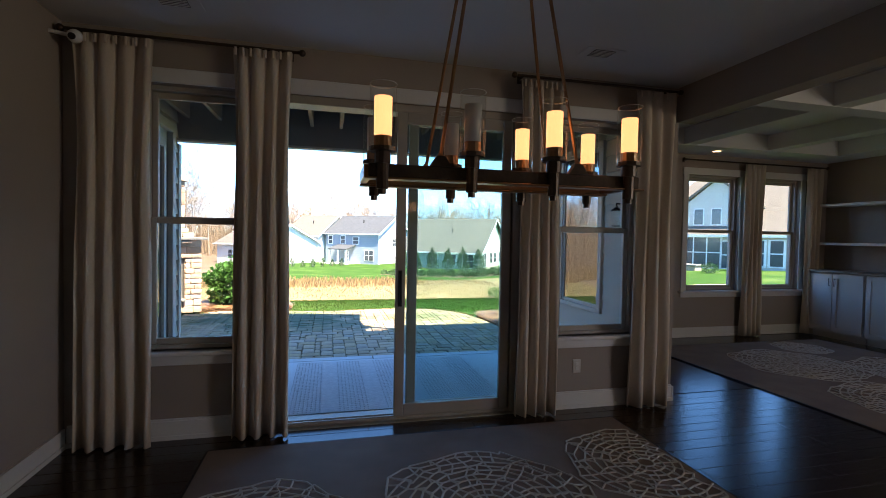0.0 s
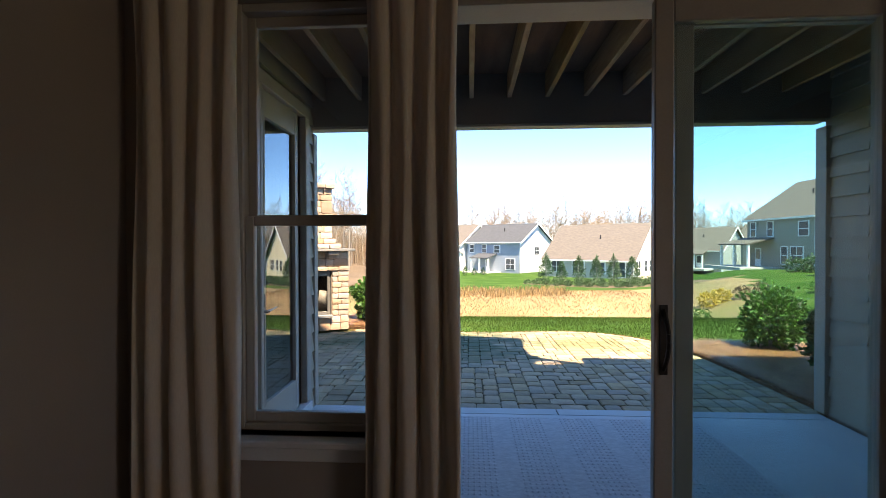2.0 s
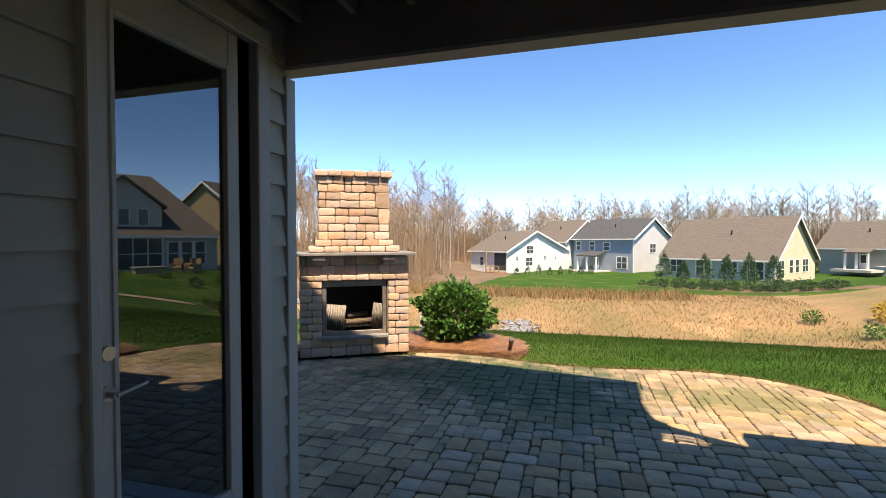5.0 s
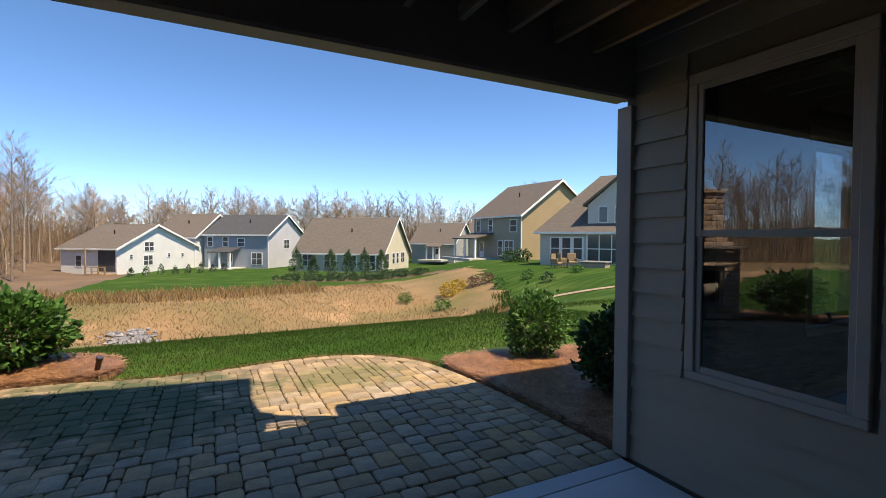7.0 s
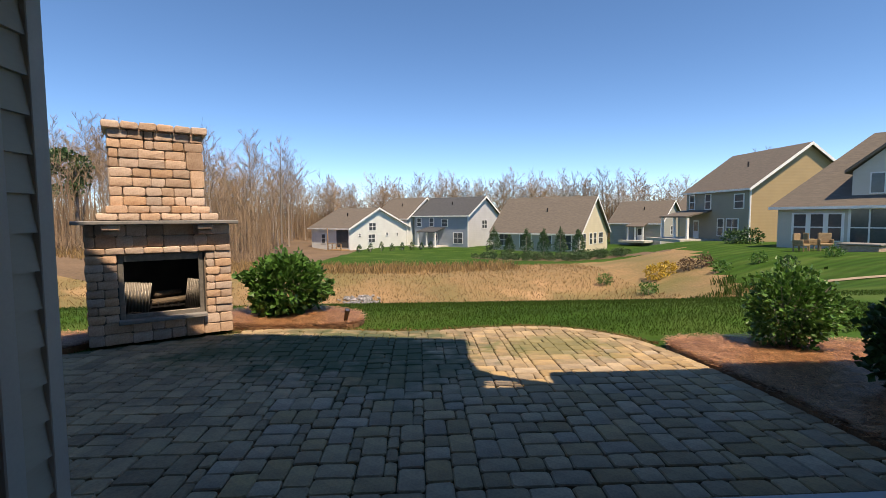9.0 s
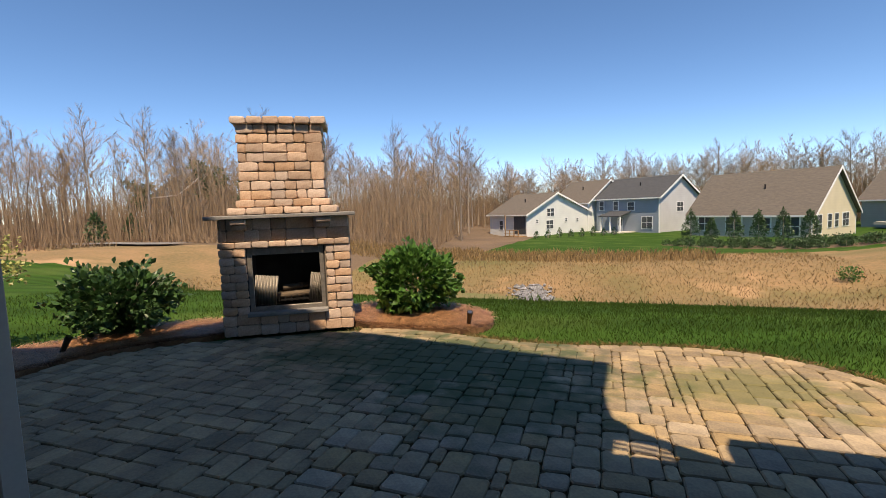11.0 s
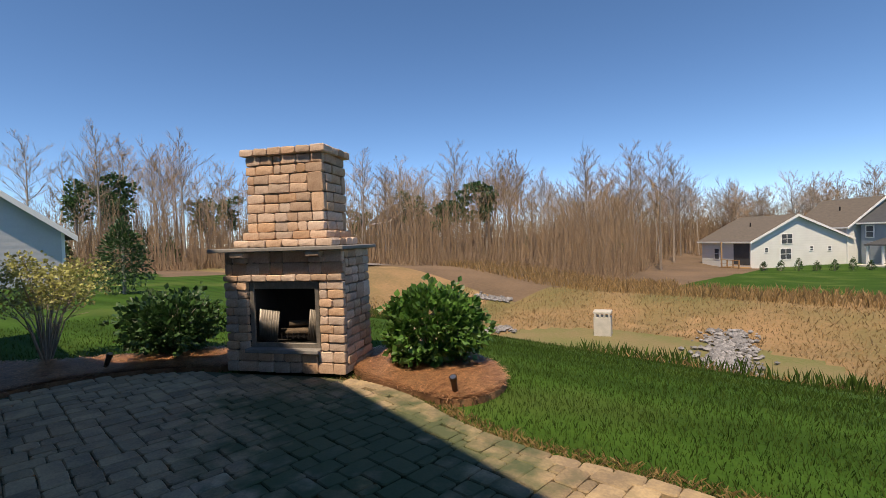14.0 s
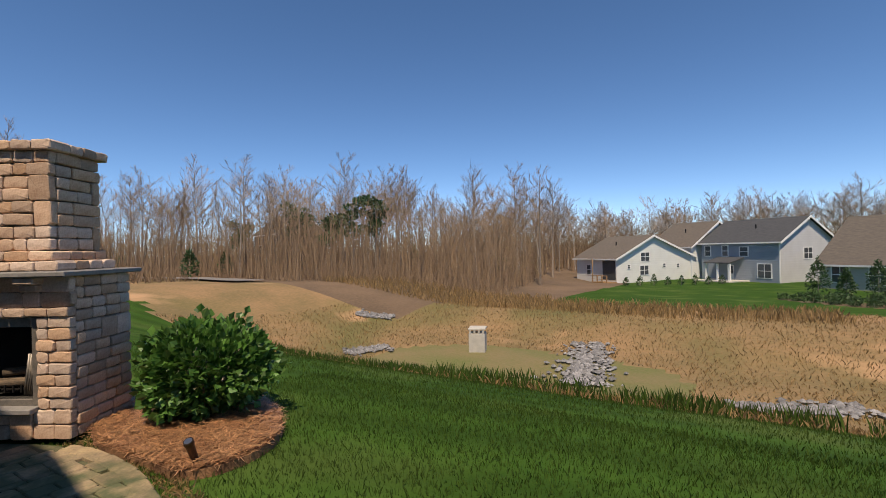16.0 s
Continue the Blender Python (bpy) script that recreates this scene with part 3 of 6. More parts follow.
# ---- porch ----
XL, XR, YP = -1.70, 2.93, 6.0
struct("wall_porch_left", boxm(-1.86, XL - 0.03, YO, 5.99, -0.3, 3.0), BEAM, "sheathed porch side wall")
wl_sid = new("siding_left"); tagged(wl_sid, "grey-beige lap siding on the porch side wall", kind="structure")
wr_sid = new("siding_right"); tagged(wr_sid, "grey-beige lap siding on the porch window wall", kind="structure")
wf_sid = new("siding_door_wall"); tagged(wf_sid, "grey-beige lap siding round the sliding door", kind="structure")
bm = bmesh.new()
for a, b, c, d in ((YO, 4.56, -0.3, 3.0), (5.33, 6.02, -0.3, 3.0), (4.56, 5.33, -0.3, 0.68), (4.56, 5.33, 2.43, 3.0)):
    add_box(bm, XR + 0.03, 2.999, a, b, c, d)
struct("wall_porch_right", bm, BEAM, "sheathed porch side wall")
board_cache = {}


def board(length, parent, m):
    """One tapered lap board, its foot proud of its head; runs along local y."""
    key = round(length, 3)
    if key not in board_cache:
        board_cache[key] = mesh_of("siding_board", prism([(0, 0), (0.032, 0), (0.007, 0.18), (0, 0.18)], "y", 0, key), SIDING)
    piece("siding_board", board_cache[key], parent, m)


FD = (4.76, 5.75, 2.64)
PW = (4.53, 5.53, 0.585, 2.56)
for i in range(18):
    z = -0.1 + 0.175 * i
    if z < FD[2]:
        board(FD[0] - YO, wl_sid, pose(XL - 0.03, YO, z)); board(5.96 - FD[1], wl_sid, pose(XL - 0.03, FD[1], z))
    else:
        board(5.96 - YO, wl_sid, pose(XL - 0.03, YO, z))
    if PW[2] - 0.1 < z < PW[3]:
        board(PW[0] - YO, wr_sid, pose(XR + 0.03, PW[0], z, 0, 0, 180)); board(5.93 - PW[1], wr_sid, pose(XR + 0.03, 5.93, z, 0, 0, 180))
    else:
        board(5.93 - YO, wr_sid, pose(XR + 0.03, 5.93, z, 0, 0, 180))
    for a, b in ((-1.70, WL[0] - 0.1), (WL[1] + 0.1, DR[0] - 0.1), (DR[1] + 0.1, WR[0] - 0.1), (WR[1] + 0.1, 2.84)):
        if b - a > 0.02:
            board(b - a, wf_sid, pose(b, YO, z, 0, 0, 90))
bm = bmesh.new()
add_box(bm, XL - 0.05, XL + 0.01, 5.925, 6.015, -0.1, 2.46, 0.004)
add_box(bm, XR - 0.03, XR + 0.16, 5.93, 6.06, -0.1, 2.46, 0.004)
for a, b, c, d in ((WL[0] - 0.1, WL[0], 0.55, 2.46), (WL[1], WL[1] + 0.1, 0.55, 2.46), (WR[0] - 0.1, WR[0], 0.55, 2.46), (WR[1], WR[1] + 0.1, 0.55, 2.46), (DR[0] - 0.1, DR[0], -0.08, 2.46), (DR[1], DR[1] + 0.1, -0.08, 2.46), (-1.36, 2.73, 2.46, 2.58)):
    add_box(bm, a, b, YO, YO + 0.035, c, d, 0.004)
struct("corner_trim", bm, OUTTRIM, "khaki painted exterior trim boards")

# glazed side door on the porch
fd = tagged(thing("door_2", pose(0, 0, 0), "closed full-glass side door with khaki casing", "door"), kind="structure")
bm = bmesh.new()
for a, b, c, d in ((FD[0], FD[0] + 0.045, -0.1, FD[2] - 0.1), (FD[1] - 0.1, FD[1], -0.1, FD[2] - 0.1), (FD[0] - 0.02, FD[1] + 0.02, FD[2] - 0.1, FD[2])):
    add_box(bm, XL - 0.03, XL + 0.03, a, b, c, d, 0.006)
part("casing", bm, OUTTRIM, fd)
bm = bmesh.new()
y0, y1 = FD[0] + 0.05, FD[1] - 0.21
for a, b, c, d in ((y0, y0 + 0.06, 0.03, 2.53), (y1 - 0.07, y1, 0.03, 2.53), (y0 + 0.06, y1 - 0.07, 0.03, 0.26), (y0 + 0.06, y1 - 0.07, 2.36, 2.53)):
    add_box(bm, XL - 0.05, XL - 0.002, a, b, c, d, 0.004)
add_box(bm, XL - 0.05, XL - 0.03, y1, FD[1] - 0.1, 0.0, 2.54)
for a, b, c, d in ((y0 + 0.055, y0 + 0.075, 0.26, 2.36), (y1 - 0.09, y1 - 0.07, 0.26, 2.36), (y0 + 0.075, y1 - 0.09, 0.26, 0.285), (y0 + 0.075, y1 - 0.09, 2.335, 2.36)):
    add_box(bm, XL - 0.03, XL + 0.006, a, b, c, d, 0.003)
leaf = part("door_leaf", bm, OUTTRIM, fd, "khaki painted door leaf")
part("pane", boxm(XL - 0.026, XL - 0.02, y0 + 0.07, y1 - 0.085, 0.28, 2.34), DARKGLASS, leaf)
bm = tube((XL, y0 + 0.03, 0.95), (XL + 0.045, y0 + 0.03, 0.95), 0.012)
add_tube(bm, (XL + 0.045, y0 + 0.03, 0.95), (XL + 0.05, y0 + 0.15, 0.965), 0.009, 0.007)
add_tube(bm, (XL - 0.001, y0 + 0.03, 0.95), (XL + 0.008, y0 + 0.03, 0.95), 0.03, n=16)
add_tube(bm, (XL - 0.001, y0 + 0.03, 1.10), (XL + 0.014, y0 + 0.03, 1.10), 0.027, n=16)
part("lever_handle", bm, STEEL, leaf, "brushed nickel lever and deadbolt")
part("door_step", boxm(XL - 0.03, XL + 0.05, FD[0] + 0.02, FD[1] - 0.02, -0.1, 0.025, 0.005), CONC, fd)

# porch window on the right wall
pw = tagged(thing("window_5", pose(0, 0, 0), "double-hung exterior window with khaki casing reflecting the yard", "window"), kind="structure")
bm = bmesh.new()
a0, a1, b0, b1 = PW
for p, q, c, d in ((a0 + 0.03, a0 + 0.09, b0 + 0.08, b1 - 0.09), (a1 - 0.09, a1 - 0.03, b0 + 0.08, b1 - 0.09), (a0 + 0.03, a1 - 0.03, b1 - 0.09, b1 - 0.02), (a0 + 0.03, a1 - 0.03, b0 + 0.03, b0 + 0.08)):
    add_box(bm, XR - 0.012, XR + 0.03, p, q, c, d, 0.005)
part("casing", bm, OUTTRIM, pw)
for nm, c, d, xx in (("lower_sash", b0 + 0.08, 1.56, XR + 0.02), ("upper_sash", 1.52, b1 - 0.09, XR + 0.008)):
    bm = bmesh.new()
    for p, q, e, f in ((a0 + 0.09, a0 + 0.125, c, d), (a1 - 0.125, a1 - 0.09, c, d), (a0 + 0.125, a1 - 0.125, c, c + 0.04), (a0 + 0.125, a1 - 0.125, d - 0.04, d)):
        add_box(bm, xx - 0.012, xx + 0.02, p, q, e, f, 0.003)
    s = part(nm, bm, OUTTRIM, pw)
    part("pane", boxm(xx, xx + 0.004, a0 + 0.12, a1 - 0.12, c + 0.035, d - 0.035), DARKGLASS, s)

struct("porch_slab", boxm(-1.75, 2.87, YO + 0.0, 5.80, -0.4, -0.10), CONC, "grey concrete porch slab")
bm = boxm(-1.75, 0.545, 5.806, 5.95, -0.4, -0.098, 0.004)
add_box(bm, 0.555, 2.87, 5.806, 5.95, -0.4, -0.098, 0.004)
struct("slab_border", bm, mat("smooth concrete border", (0.52, 0.53, 0.53), (0.46, 0.47, 0.47), rough=0.75, scale=2, fine=90, bump=0.1), "smooth pale concrete edging strip")
bm = boxm(-1.86, 2.99, 5.935, 6.075, 2.525, 2.98)
struct("porch_beam", bm, BEAM, "brown clad porch beam")
struct("beam_soffit", boxm(-1.80, 2.90, 5.94, 6.07, 2.50, 2.523), OUTTRIM, "khaki trim strip under the porch beam")
struct("deck_boards", add_box(boxm(-1.86, 1.2, YO, 6.085, 2.98, 3.02), 1.2, 3.0, YO, 6.085, 2.98, 3.02), PLY, "raw plywood deck underside")
for i in range(13):
    x = -1.60 + 0.345 * i
    tagged(part("porch_joist", boxm(x - 0.02, x + 0.02, YO, 5.93, 2.76, 2.98, 0.003), JOIST), "raw pine porch ceiling joist", kind="structure")
struct("ledger", boxm(-1.72, 2.84, YO, YO + 0.04, 2.72, 2.98), BEAM, "brown ledger board under the deck")
# upper storey over the porch and the wings, modelled unseen to shade the patio
# thin cutout, its outline traced back from the patio's shadow edge
struct("shadow_cutout_wall", prism([(-9, 2.99), (1.405, 2.99), (1.51, 3.33), (1.76, 3.33), (1.80, 3.14), (1.745, 2.99), (2.15, 2.99), (1.71, 3.62), (1.66, 3.94), (1.74, 4.39), (1.82, 4.76), (2.25, 6.26), (-0.39, 7.29), (-2.32, 7.21), (-3.92, 4.41), (-5.02, 3.81), (-9, 3.61)], "y", 6.09, 6.11), BEAM, "unseen cutout wall above the porch, shaped to cast the patio shadow")
# unseen bars across the notch, spaced to stripe the sun patch below
bm = bmesh.new()
for k in range(3):
    add_tube(bm, (1.38, 6.10, 3.17 + 0.125 * k), (1.84, 6.10, 2.99 + 0.125 * k), 0.012, n=6)
struct("shadow_bars", bm, BEAM, "unseen railing bars added to stripe the patio shadow")
# unseen filler, keeps sun from leaking through the gap above the wing
struct("sun_block_strip", boxm(-9, -1.87, 5.99, 6.085, 2.96, 3.02), BEAM, "unseen brown strip that blocks sun between wing and cutout wall")
struct("upper_storey", boxm(-3.0, 2.0, -3.3, 3.6, 3.02, 5.6), BEAM, "upper storey of the house")
struct("wing_left", boxm(-9, -1.87, -3.3, 5.99, -0.3, 3.02), SIDING, "left wing of the house")
struct("family_roof", prism([(-3.5, 3.06), (6.3, 3.06), (6.3, 3.0), (6.5, 2.9), (1.5, 4.9), (-3.5, 3.2)], "x", 2.05, 8.4), SHINGLE, "low shingled roof over the family room")

# ---- dining room ----
def curtain(name, x0, x1, y, z1, folds, seed, label):
    rnd = random.Random(seed)
    n, rows = folds * 10, 14
    verts, faces = [], []
    ph = [rnd.uniform(-0.6, 0.6) for _ in range(folds + 1)]
    for r in range(rows + 1):
        f = r / rows
        for i in range(n + 1):
            u = i / n
            a = 0.022 + 0.022 * f
            w = math.sin(2 * math.pi * folds * u + ph[int(u * folds)] * 0.5 + 0.3 * math.sin(3 * f + seed))
            w = math.copysign(abs(w) ** 0.7, w)
            pinch = 1 - 0.10 * math.sin(math.pi * min(1, f * 1.2))
            mid = (x0 + x1) / 2
            x = mid + (x0 + (x1 - x0) * u - mid) * pinch + 0.008 * math.sin(9 * f + i * 0.7)
            verts.append((x, y + a * w + 0.006 * math.sin(7 * f + 11 * u), z1 * (1 - f) + 0.012 * f))
    for r in range(rows):
        for i in range(n):
            k = r * (n + 1) + i
            faces.append((k, k + 1, k + n + 2, k + n + 1))
    t = thing(name, pose(0, 0, 0), label, "curtain", "cream curtains")
    ob = fast("drape", verts, faces, LINEN, t, "", True)
    sol = ob.modifiers.new("thickness", 'SOLIDIFY'); sol.thickness = 0.004
    for i in range(folds * 2):
        x = x0 + (x1 - x0) * (i + 0.5) / (folds * 2)
        part("pleat_tape", boxm(x - 0.008, x + 0.008, y - 0.035, y - 0.025, z1 - 0.06, z1 - 0.004, 0.003), LINEN, t)


CL = "floor-length cream linen curtain with pinch pleats"
curtain("curtain", -1.60, -1.14, 3.44, 2.70, 4, 1, CL)
curtain("curtain", -0.655, -0.27, 3.44, 2.71, 4, 2, CL)
curtain("curtain", 1.46, 1.82, 3.44, 2.70, 4, 3, CL)
curtain("curtain", 2.50, 2.88, 3.44, 2.71, 3, 4, CL)
curtain("curtain", 6.10, 6.46, 5.74, 2.62, 4, 5, CL)
curtain("curtain", 7.30, 7.60, 5.74, 2.62, 3, 6, CL)
for x0, x1, y, z in ((-1.66, -0.20, 3.44, 2.72), (1.40, 2.94, 3.44, 2.73), (5.0, 7.7, 5.74, 2.64)):
    rod = thing("curtain_rod", pose(0, 0, 0), "dark bronze curtain rod with ball finials", "curtain rod", "curtain rods")
    part("rod", tube((x0, y, z), (x1, y, z), 0.011), BRONZE, rod)
    for x in (x0, x1):
        bm = bmesh.new(); bmesh.ops.create_uvsphere(bm, u_segments=10, v_segments=8, radius=0.024, matrix=Matrix.Translation((x, y, z)))
        part("finial", bm, BRONZE, rod, smooth=True)
    for x in (x0 + 0.08, x1 - 0.08):
        yw = YI if y < 4 else 5.85
        part("bracket", add_box(tube((x, y, z), (x, yw - 0.004, z), 0.007, n=6), x - 0.015, x + 0.015, yw - 0.008, yw - 0.001, z - 0.03, z + 0.03), BRONZE, rod)

# chandelier
ch = thing("chandelier", pose(0.56, 1.51, 2.8), "rectangular bronze chandelier with eight glass cylinder lights, five of them lit", "chandelier")
def cpart(name, bm, material, parent=ch, label="", smooth=False):
    bmesh.ops.translate(bm, verts=bm.verts, vec=(-0.56, -1.51, -2.8))
    return part(name, bm, material, parent, label, smooth)
XA, XB, YA, YB, ZB = 0.11, 1.03, 1.40, 1.62, 1.642
for y, s in ((YA, 1), (YB, 1)):
    b = cpart("long_bar", boxm(XA, XB, y - 0.012, y + 0.012, ZB - 0.018, ZB + 0.022, 0.003), BRONZE)
    cpart("bottom_flange", boxm(XA - 0.012, XB + 0.012, y - 0.026, y + 0.026, ZB - 0.0245, ZB - 0.0185, 0.002), BRASS, b, "copper-toned bottom flange")
    for x in (0.33, 0.80):
        cpart("mount", prism([(x - 0.035, ZB + 0.022), (x + 0.035, ZB + 0.022), (x + 0.012, ZB + 0.055), (x - 0.012, ZB + 0.055)], "y", y - 0.012, y + 0.012), BRONZE, b)
for x in (XA, XB):
    cpart("end_bar", boxm(x - 0.012, x + 0.012, YA + 0.012, YB - 0.012, ZB - 0.018, ZB + 0.022, 0.003), BRASS)
for y in (YA, YB):
    cpart("inner_face", boxm(XA + 0.013, XB - 0.013, *((y + 0.0125, y + 0.0145) if y == YA else (y - 0.0145, y - 0.0125)), ZB - 0.016, ZB + 0.02), BRASS, ch, "brass-toned inner face")
for x, tx in ((0.33, 0.50), (0.80, 0.62)):
    for y, ty in ((YA, 1.48), (YB, 1.54)):
        r = cpart("hanging_rod", tube((x, y, ZB + 0.05), (tx, ty, 2.78), 0.006, n=8), BRASS, ch, "slim brass rod")
        bm = bmesh.new(); bmesh.ops.create_uvsphere(bm, u_segments=8, v_segments=6, radius=0.011, matrix=Matrix.Translation((x, y, ZB + 0.055)))
        cpart("knuckle", bm, BRASS, r)
cpart("canopy", boxm(0.42, 0.70, 1.44, 1.58, 2.775, 2.80, 0.004), BRONZE)
SHADE_ON = glow("lit frosted glass", (1.0, 0.37, 0.135), 0.26)
SHADE_OFF = mat("unlit frosted glass", (0.62, 0.60, 0.57), (0.56, 0.54, 0.52), rough=0.5, scale=5, fine=90, bump=0.02)
for y, yo, lit in ((YA, -0.02, (1, 0, 1, 1)), (YB, 0.02, (0, 0, 1, 1))):
    for k, on in enumerate(lit):
        x = XA + 0.04 + 0.277 * k
        bm = tube((x, y + yo, ZB - 0.055), (x, y + yo, ZB + 0.02), 0.018, n=12)
        add_tube(bm, (x, y + yo, ZB + 0.02), (x, y + yo, ZB + 0.055), 0.024, n=12)
        add_tube(bm, (x, y + yo, ZB + 0.055), (x, y + yo, ZB + 0.068), 0.040, n=16)
        add_tube(bm, (x, y + yo, ZB - 0.07), (x, y + yo, ZB - 0.055), 0.012, n=8)
        cup = cpart("lamp_cup", bm, BRONZE)
        cpart("collar", tube((x, y + yo, ZB + 0.068), (x, y + yo, ZB + 0.10), 0.027, n=14), BRASS, cup)
        cpart("inner_shade", tube((x, y + yo, ZB + 0.10), (x, y + yo, ZB + 0.215), 0.0265, n=18), SHADE_ON if on else SHADE_OFF, cup, "glowing frosted tube" if on else "unlit frosted tube", True)
        bm = bmesh.new()
        bmesh.ops.create_cone(bm, cap_ends=False, segments=24, radius1=0.04, radius2=0.04, depth=0.19, matrix=Matrix.Translation((x, y + yo, ZB + 0.158)))
        g = cpart("glass_cylinder", bm, CLEAR, cup, "clear glass sleeve", True)
        g.visible_shadow = False
        bm = bmesh.new()
        for q in range(20):
            a, b = 2 * math.pi * q / 20, 2 * math.pi * (q + 1) / 20
            add_tube(bm, (x + 0.04 * math.cos(a), y + yo + 0.04 * math.sin(a), ZB + 0.253), (x + 0.04 * math.cos(b), y + yo + 0.04 * math.sin(b), ZB + 0.253), 0.0009, n=4)
        cpart("glass_rim", bm, TRIM, cup)


def rug(name, x0, x1, y0, y1, centres, seed, label):
    t = thing(name, pose(0, 0, 0), label, "rug")
    part("rug_body", boxm(x0, x1, y0, y1, 0.0, 0.012, 0.004), RUG, t)
    part("binding", add_box(add_box(boxm(x0 - 0.012, x0, y0, y1, 0, 0.010), x1, x1 + 0.012, y0, y1, 0, 0.010), x0, x1, y1, y1 + 0.012, 0, 0.010), BLACK, t, "dark bound edge")
    rnd = random.Random(seed)
    verts, faces = [], []
    def strip(p, q, w):
        d = Vector((q[0] - p[0], q[1] - p[1], 0))
        if d.length < 1e-4:
            return
        s = Vector((-d.y, d.x, 0)).normalized() * w
        k = len(verts)
        a, b = Vector((p[0], p[1], 0.012)), Vector((q[0], q[1], 0.012))
        h = Vector((0, 0, 0.005))
        verts.extend([tuple(v) for v in (a - s, a + s, b + s, b - s, a - s * 0.5 + h, a + s * 0.5 + h, b + s * 0.5 + h, b - s * 0.5 + h)])
        faces.extend([(k + 4, k + 5, k + 6, k + 7), (k, k + 4, k + 7, k + 3), (k + 1, k + 2, k + 6, k + 5), (k, k + 1, k + 5, k + 4), (k + 2, k + 3, k + 7, k + 6)])
    for cx, cy, rad in centres:
        pts = {}
        rings = int(rad / 0.055)
        for r in range(1, rings + 1):
            n = 6 + r * 5
            for i in range(n):
                a = 2 * math.pi * i / n + r * 0.7 + rnd.uniform(-0.1, 0.1)
                q = r * 0.055 * (1 + rnd.uniform(-0.03, 0.03)) * (1 + (0.05 * math.sin(6 * a) if r == rings else 0))
                pts[(r, i)] = (cx + q * math.cos(a), cy + q * math.sin(a))
        for (r, i), p in pts.items():
            n = 6 + r * 5
            strip(p, pts[(r, (i + 1) % n)], 0.007)
            if (r + 1, 0) in pts:
                m = 6 + (r + 1) * 5
                j = min(range(m), key=lambda j: (pts[(r + 1, j)][0] - p[0]) ** 2 + (pts[(r + 1, j)][1] - p[1]) ** 2)
                strip(p, pts[(r + 1, j)], 0.006)
    ok = [f for f in faces if all(x0 + 0.01 < verts[k][0] < x1 - 0.01 and y0 + 0.01 < verts[k][1] < y1 - 0.01 for k in f)]
    tagged(fast("lace_pattern", verts, ok, LACE, t, "raised ivory lace medallions"), kind="stuff")


rug("area_rug", -0.76, 2.24, -0.6, 3.28, [(0.85, 2.30, 0.62), (2.0, 2.55, 0.5), (-0.35, 2.3, 0.5), (0.8, 1.1, 0.6), (2.0, 1.3, 0.6)], 5, "taupe area rug with ivory lace medallions on the dining floor")
rug("area_rug", 4.15, 7.1, 1.6, 5.35, [(5.4, 4.3, 0.7), (6.5, 3.7, 0.7), (5.2, 3.0, 0.65), (6.3, 4.95, 0.35)], 6, "taupe area rug with ivory lace medallions on the family room floor")
outlet = thing("wall_outlet", pose(2.07, YI, 0.36), "white duplex wall outlet with cover plate", "outlet")
part("cover_plate", boxm(-0.036, 0.036, -0.006, 0, -0.058, 0.058, 0.002), TRIM, outlet)
for z in (-0.02, 0.02):
    part("socket", boxm(-0.016, 0.016, -0.009, -0.006, z - 0.014, z + 0.014, 0.002), WHITE, outlet)
for x, y in ((1.90, 3.03), (-0.9, 3.05)):
    v = thing("ceiling_vent", pose(x, y, 2.8), "white louvred ceiling air vent with dark slots", "vent", "ceiling vents")
    part("frame", boxm(-0.15, 0.15, -0.085, 0.085, -0.006, 0, 0.002), CEIL, v)
    part("backing", boxm(-0.08, 0.08, -0.06, 0.06, -0.009, -0.006), BLACK, v)
    for k in range(6):
        part("slat", boxm(-0.08, 0.08, -0.058 + 0.021 * k, -0.052 + 0.021 * k, -0.013, -0.008), CEIL, v)
camw = thing("security_camera", pose(-1.56, 3.40, 2.66), "white wall-mounted indoor security camera", "camera")
bm = bmesh.new(); bmesh.ops.create_uvsphere(bm, u_segments=16, v_segments=10, radius=0.042)
part("housing", bm, WHITE, camw, smooth=True)
part("lens", tube((0, -0.03, -0.01), (0.0, -0.045, -0.015), 0.02), BLACK, camw)
part("mount", tube((-0.0, 0.0, 0.0), (-0.138, 0.0, 0.02), 0.012), WHITE, camw)

# ---- family room built-ins ----
for k, (y0, y1) in enumerate(((4.95, 5.80), (4.08, 4.93), (3.2, 4.06))):
    cab = thing("base_cabinet", pose(0, 0, 0), "white painted base cabinet with panelled doors", "cabinet", "built-in cabinets")
    part("body", add_box(boxm(7.42, 7.845, y0, y1, 0.1, 1.0), 7.47, 7.845, y0, y1, 0, 0.1), TRIM, cab)
    ym = (y0 + y1) / 2
    for a, b, h in ((y0 + 0.01, ym - 0.004, ym - 0.04), (ym + 0.004, y1 - 0.01, ym + 0.04)):
        bm = boxm(7.40, 7.418, a, b, 0.12, 0.98, 0.003)
        for c, d, e, f in ((a, a + 0.06, 0.12, 0.98), (b - 0.06, b, 0.12, 0.98), (a + 0.06, b - 0.06, 0.12, 0.18), (a + 0.06, b - 0.06, 0.92, 0.98)):
            add_box(bm, 7.39, 7.40, c, d, e, f)
        dr = part("cabinet_door", bm, TRIM, cab)
        part("handle", add_tube(add_tube(tube((7.365, h, 0.80), (7.365, h, 0.92), 0.005, n=6), (7.365, h, 0.81), (7.39, h, 0.81), 0.004, n=6), (7.365, h, 0.91), (7.39, h, 0.91), 0.004, n=6), BLACK, dr, "dark bar handle")
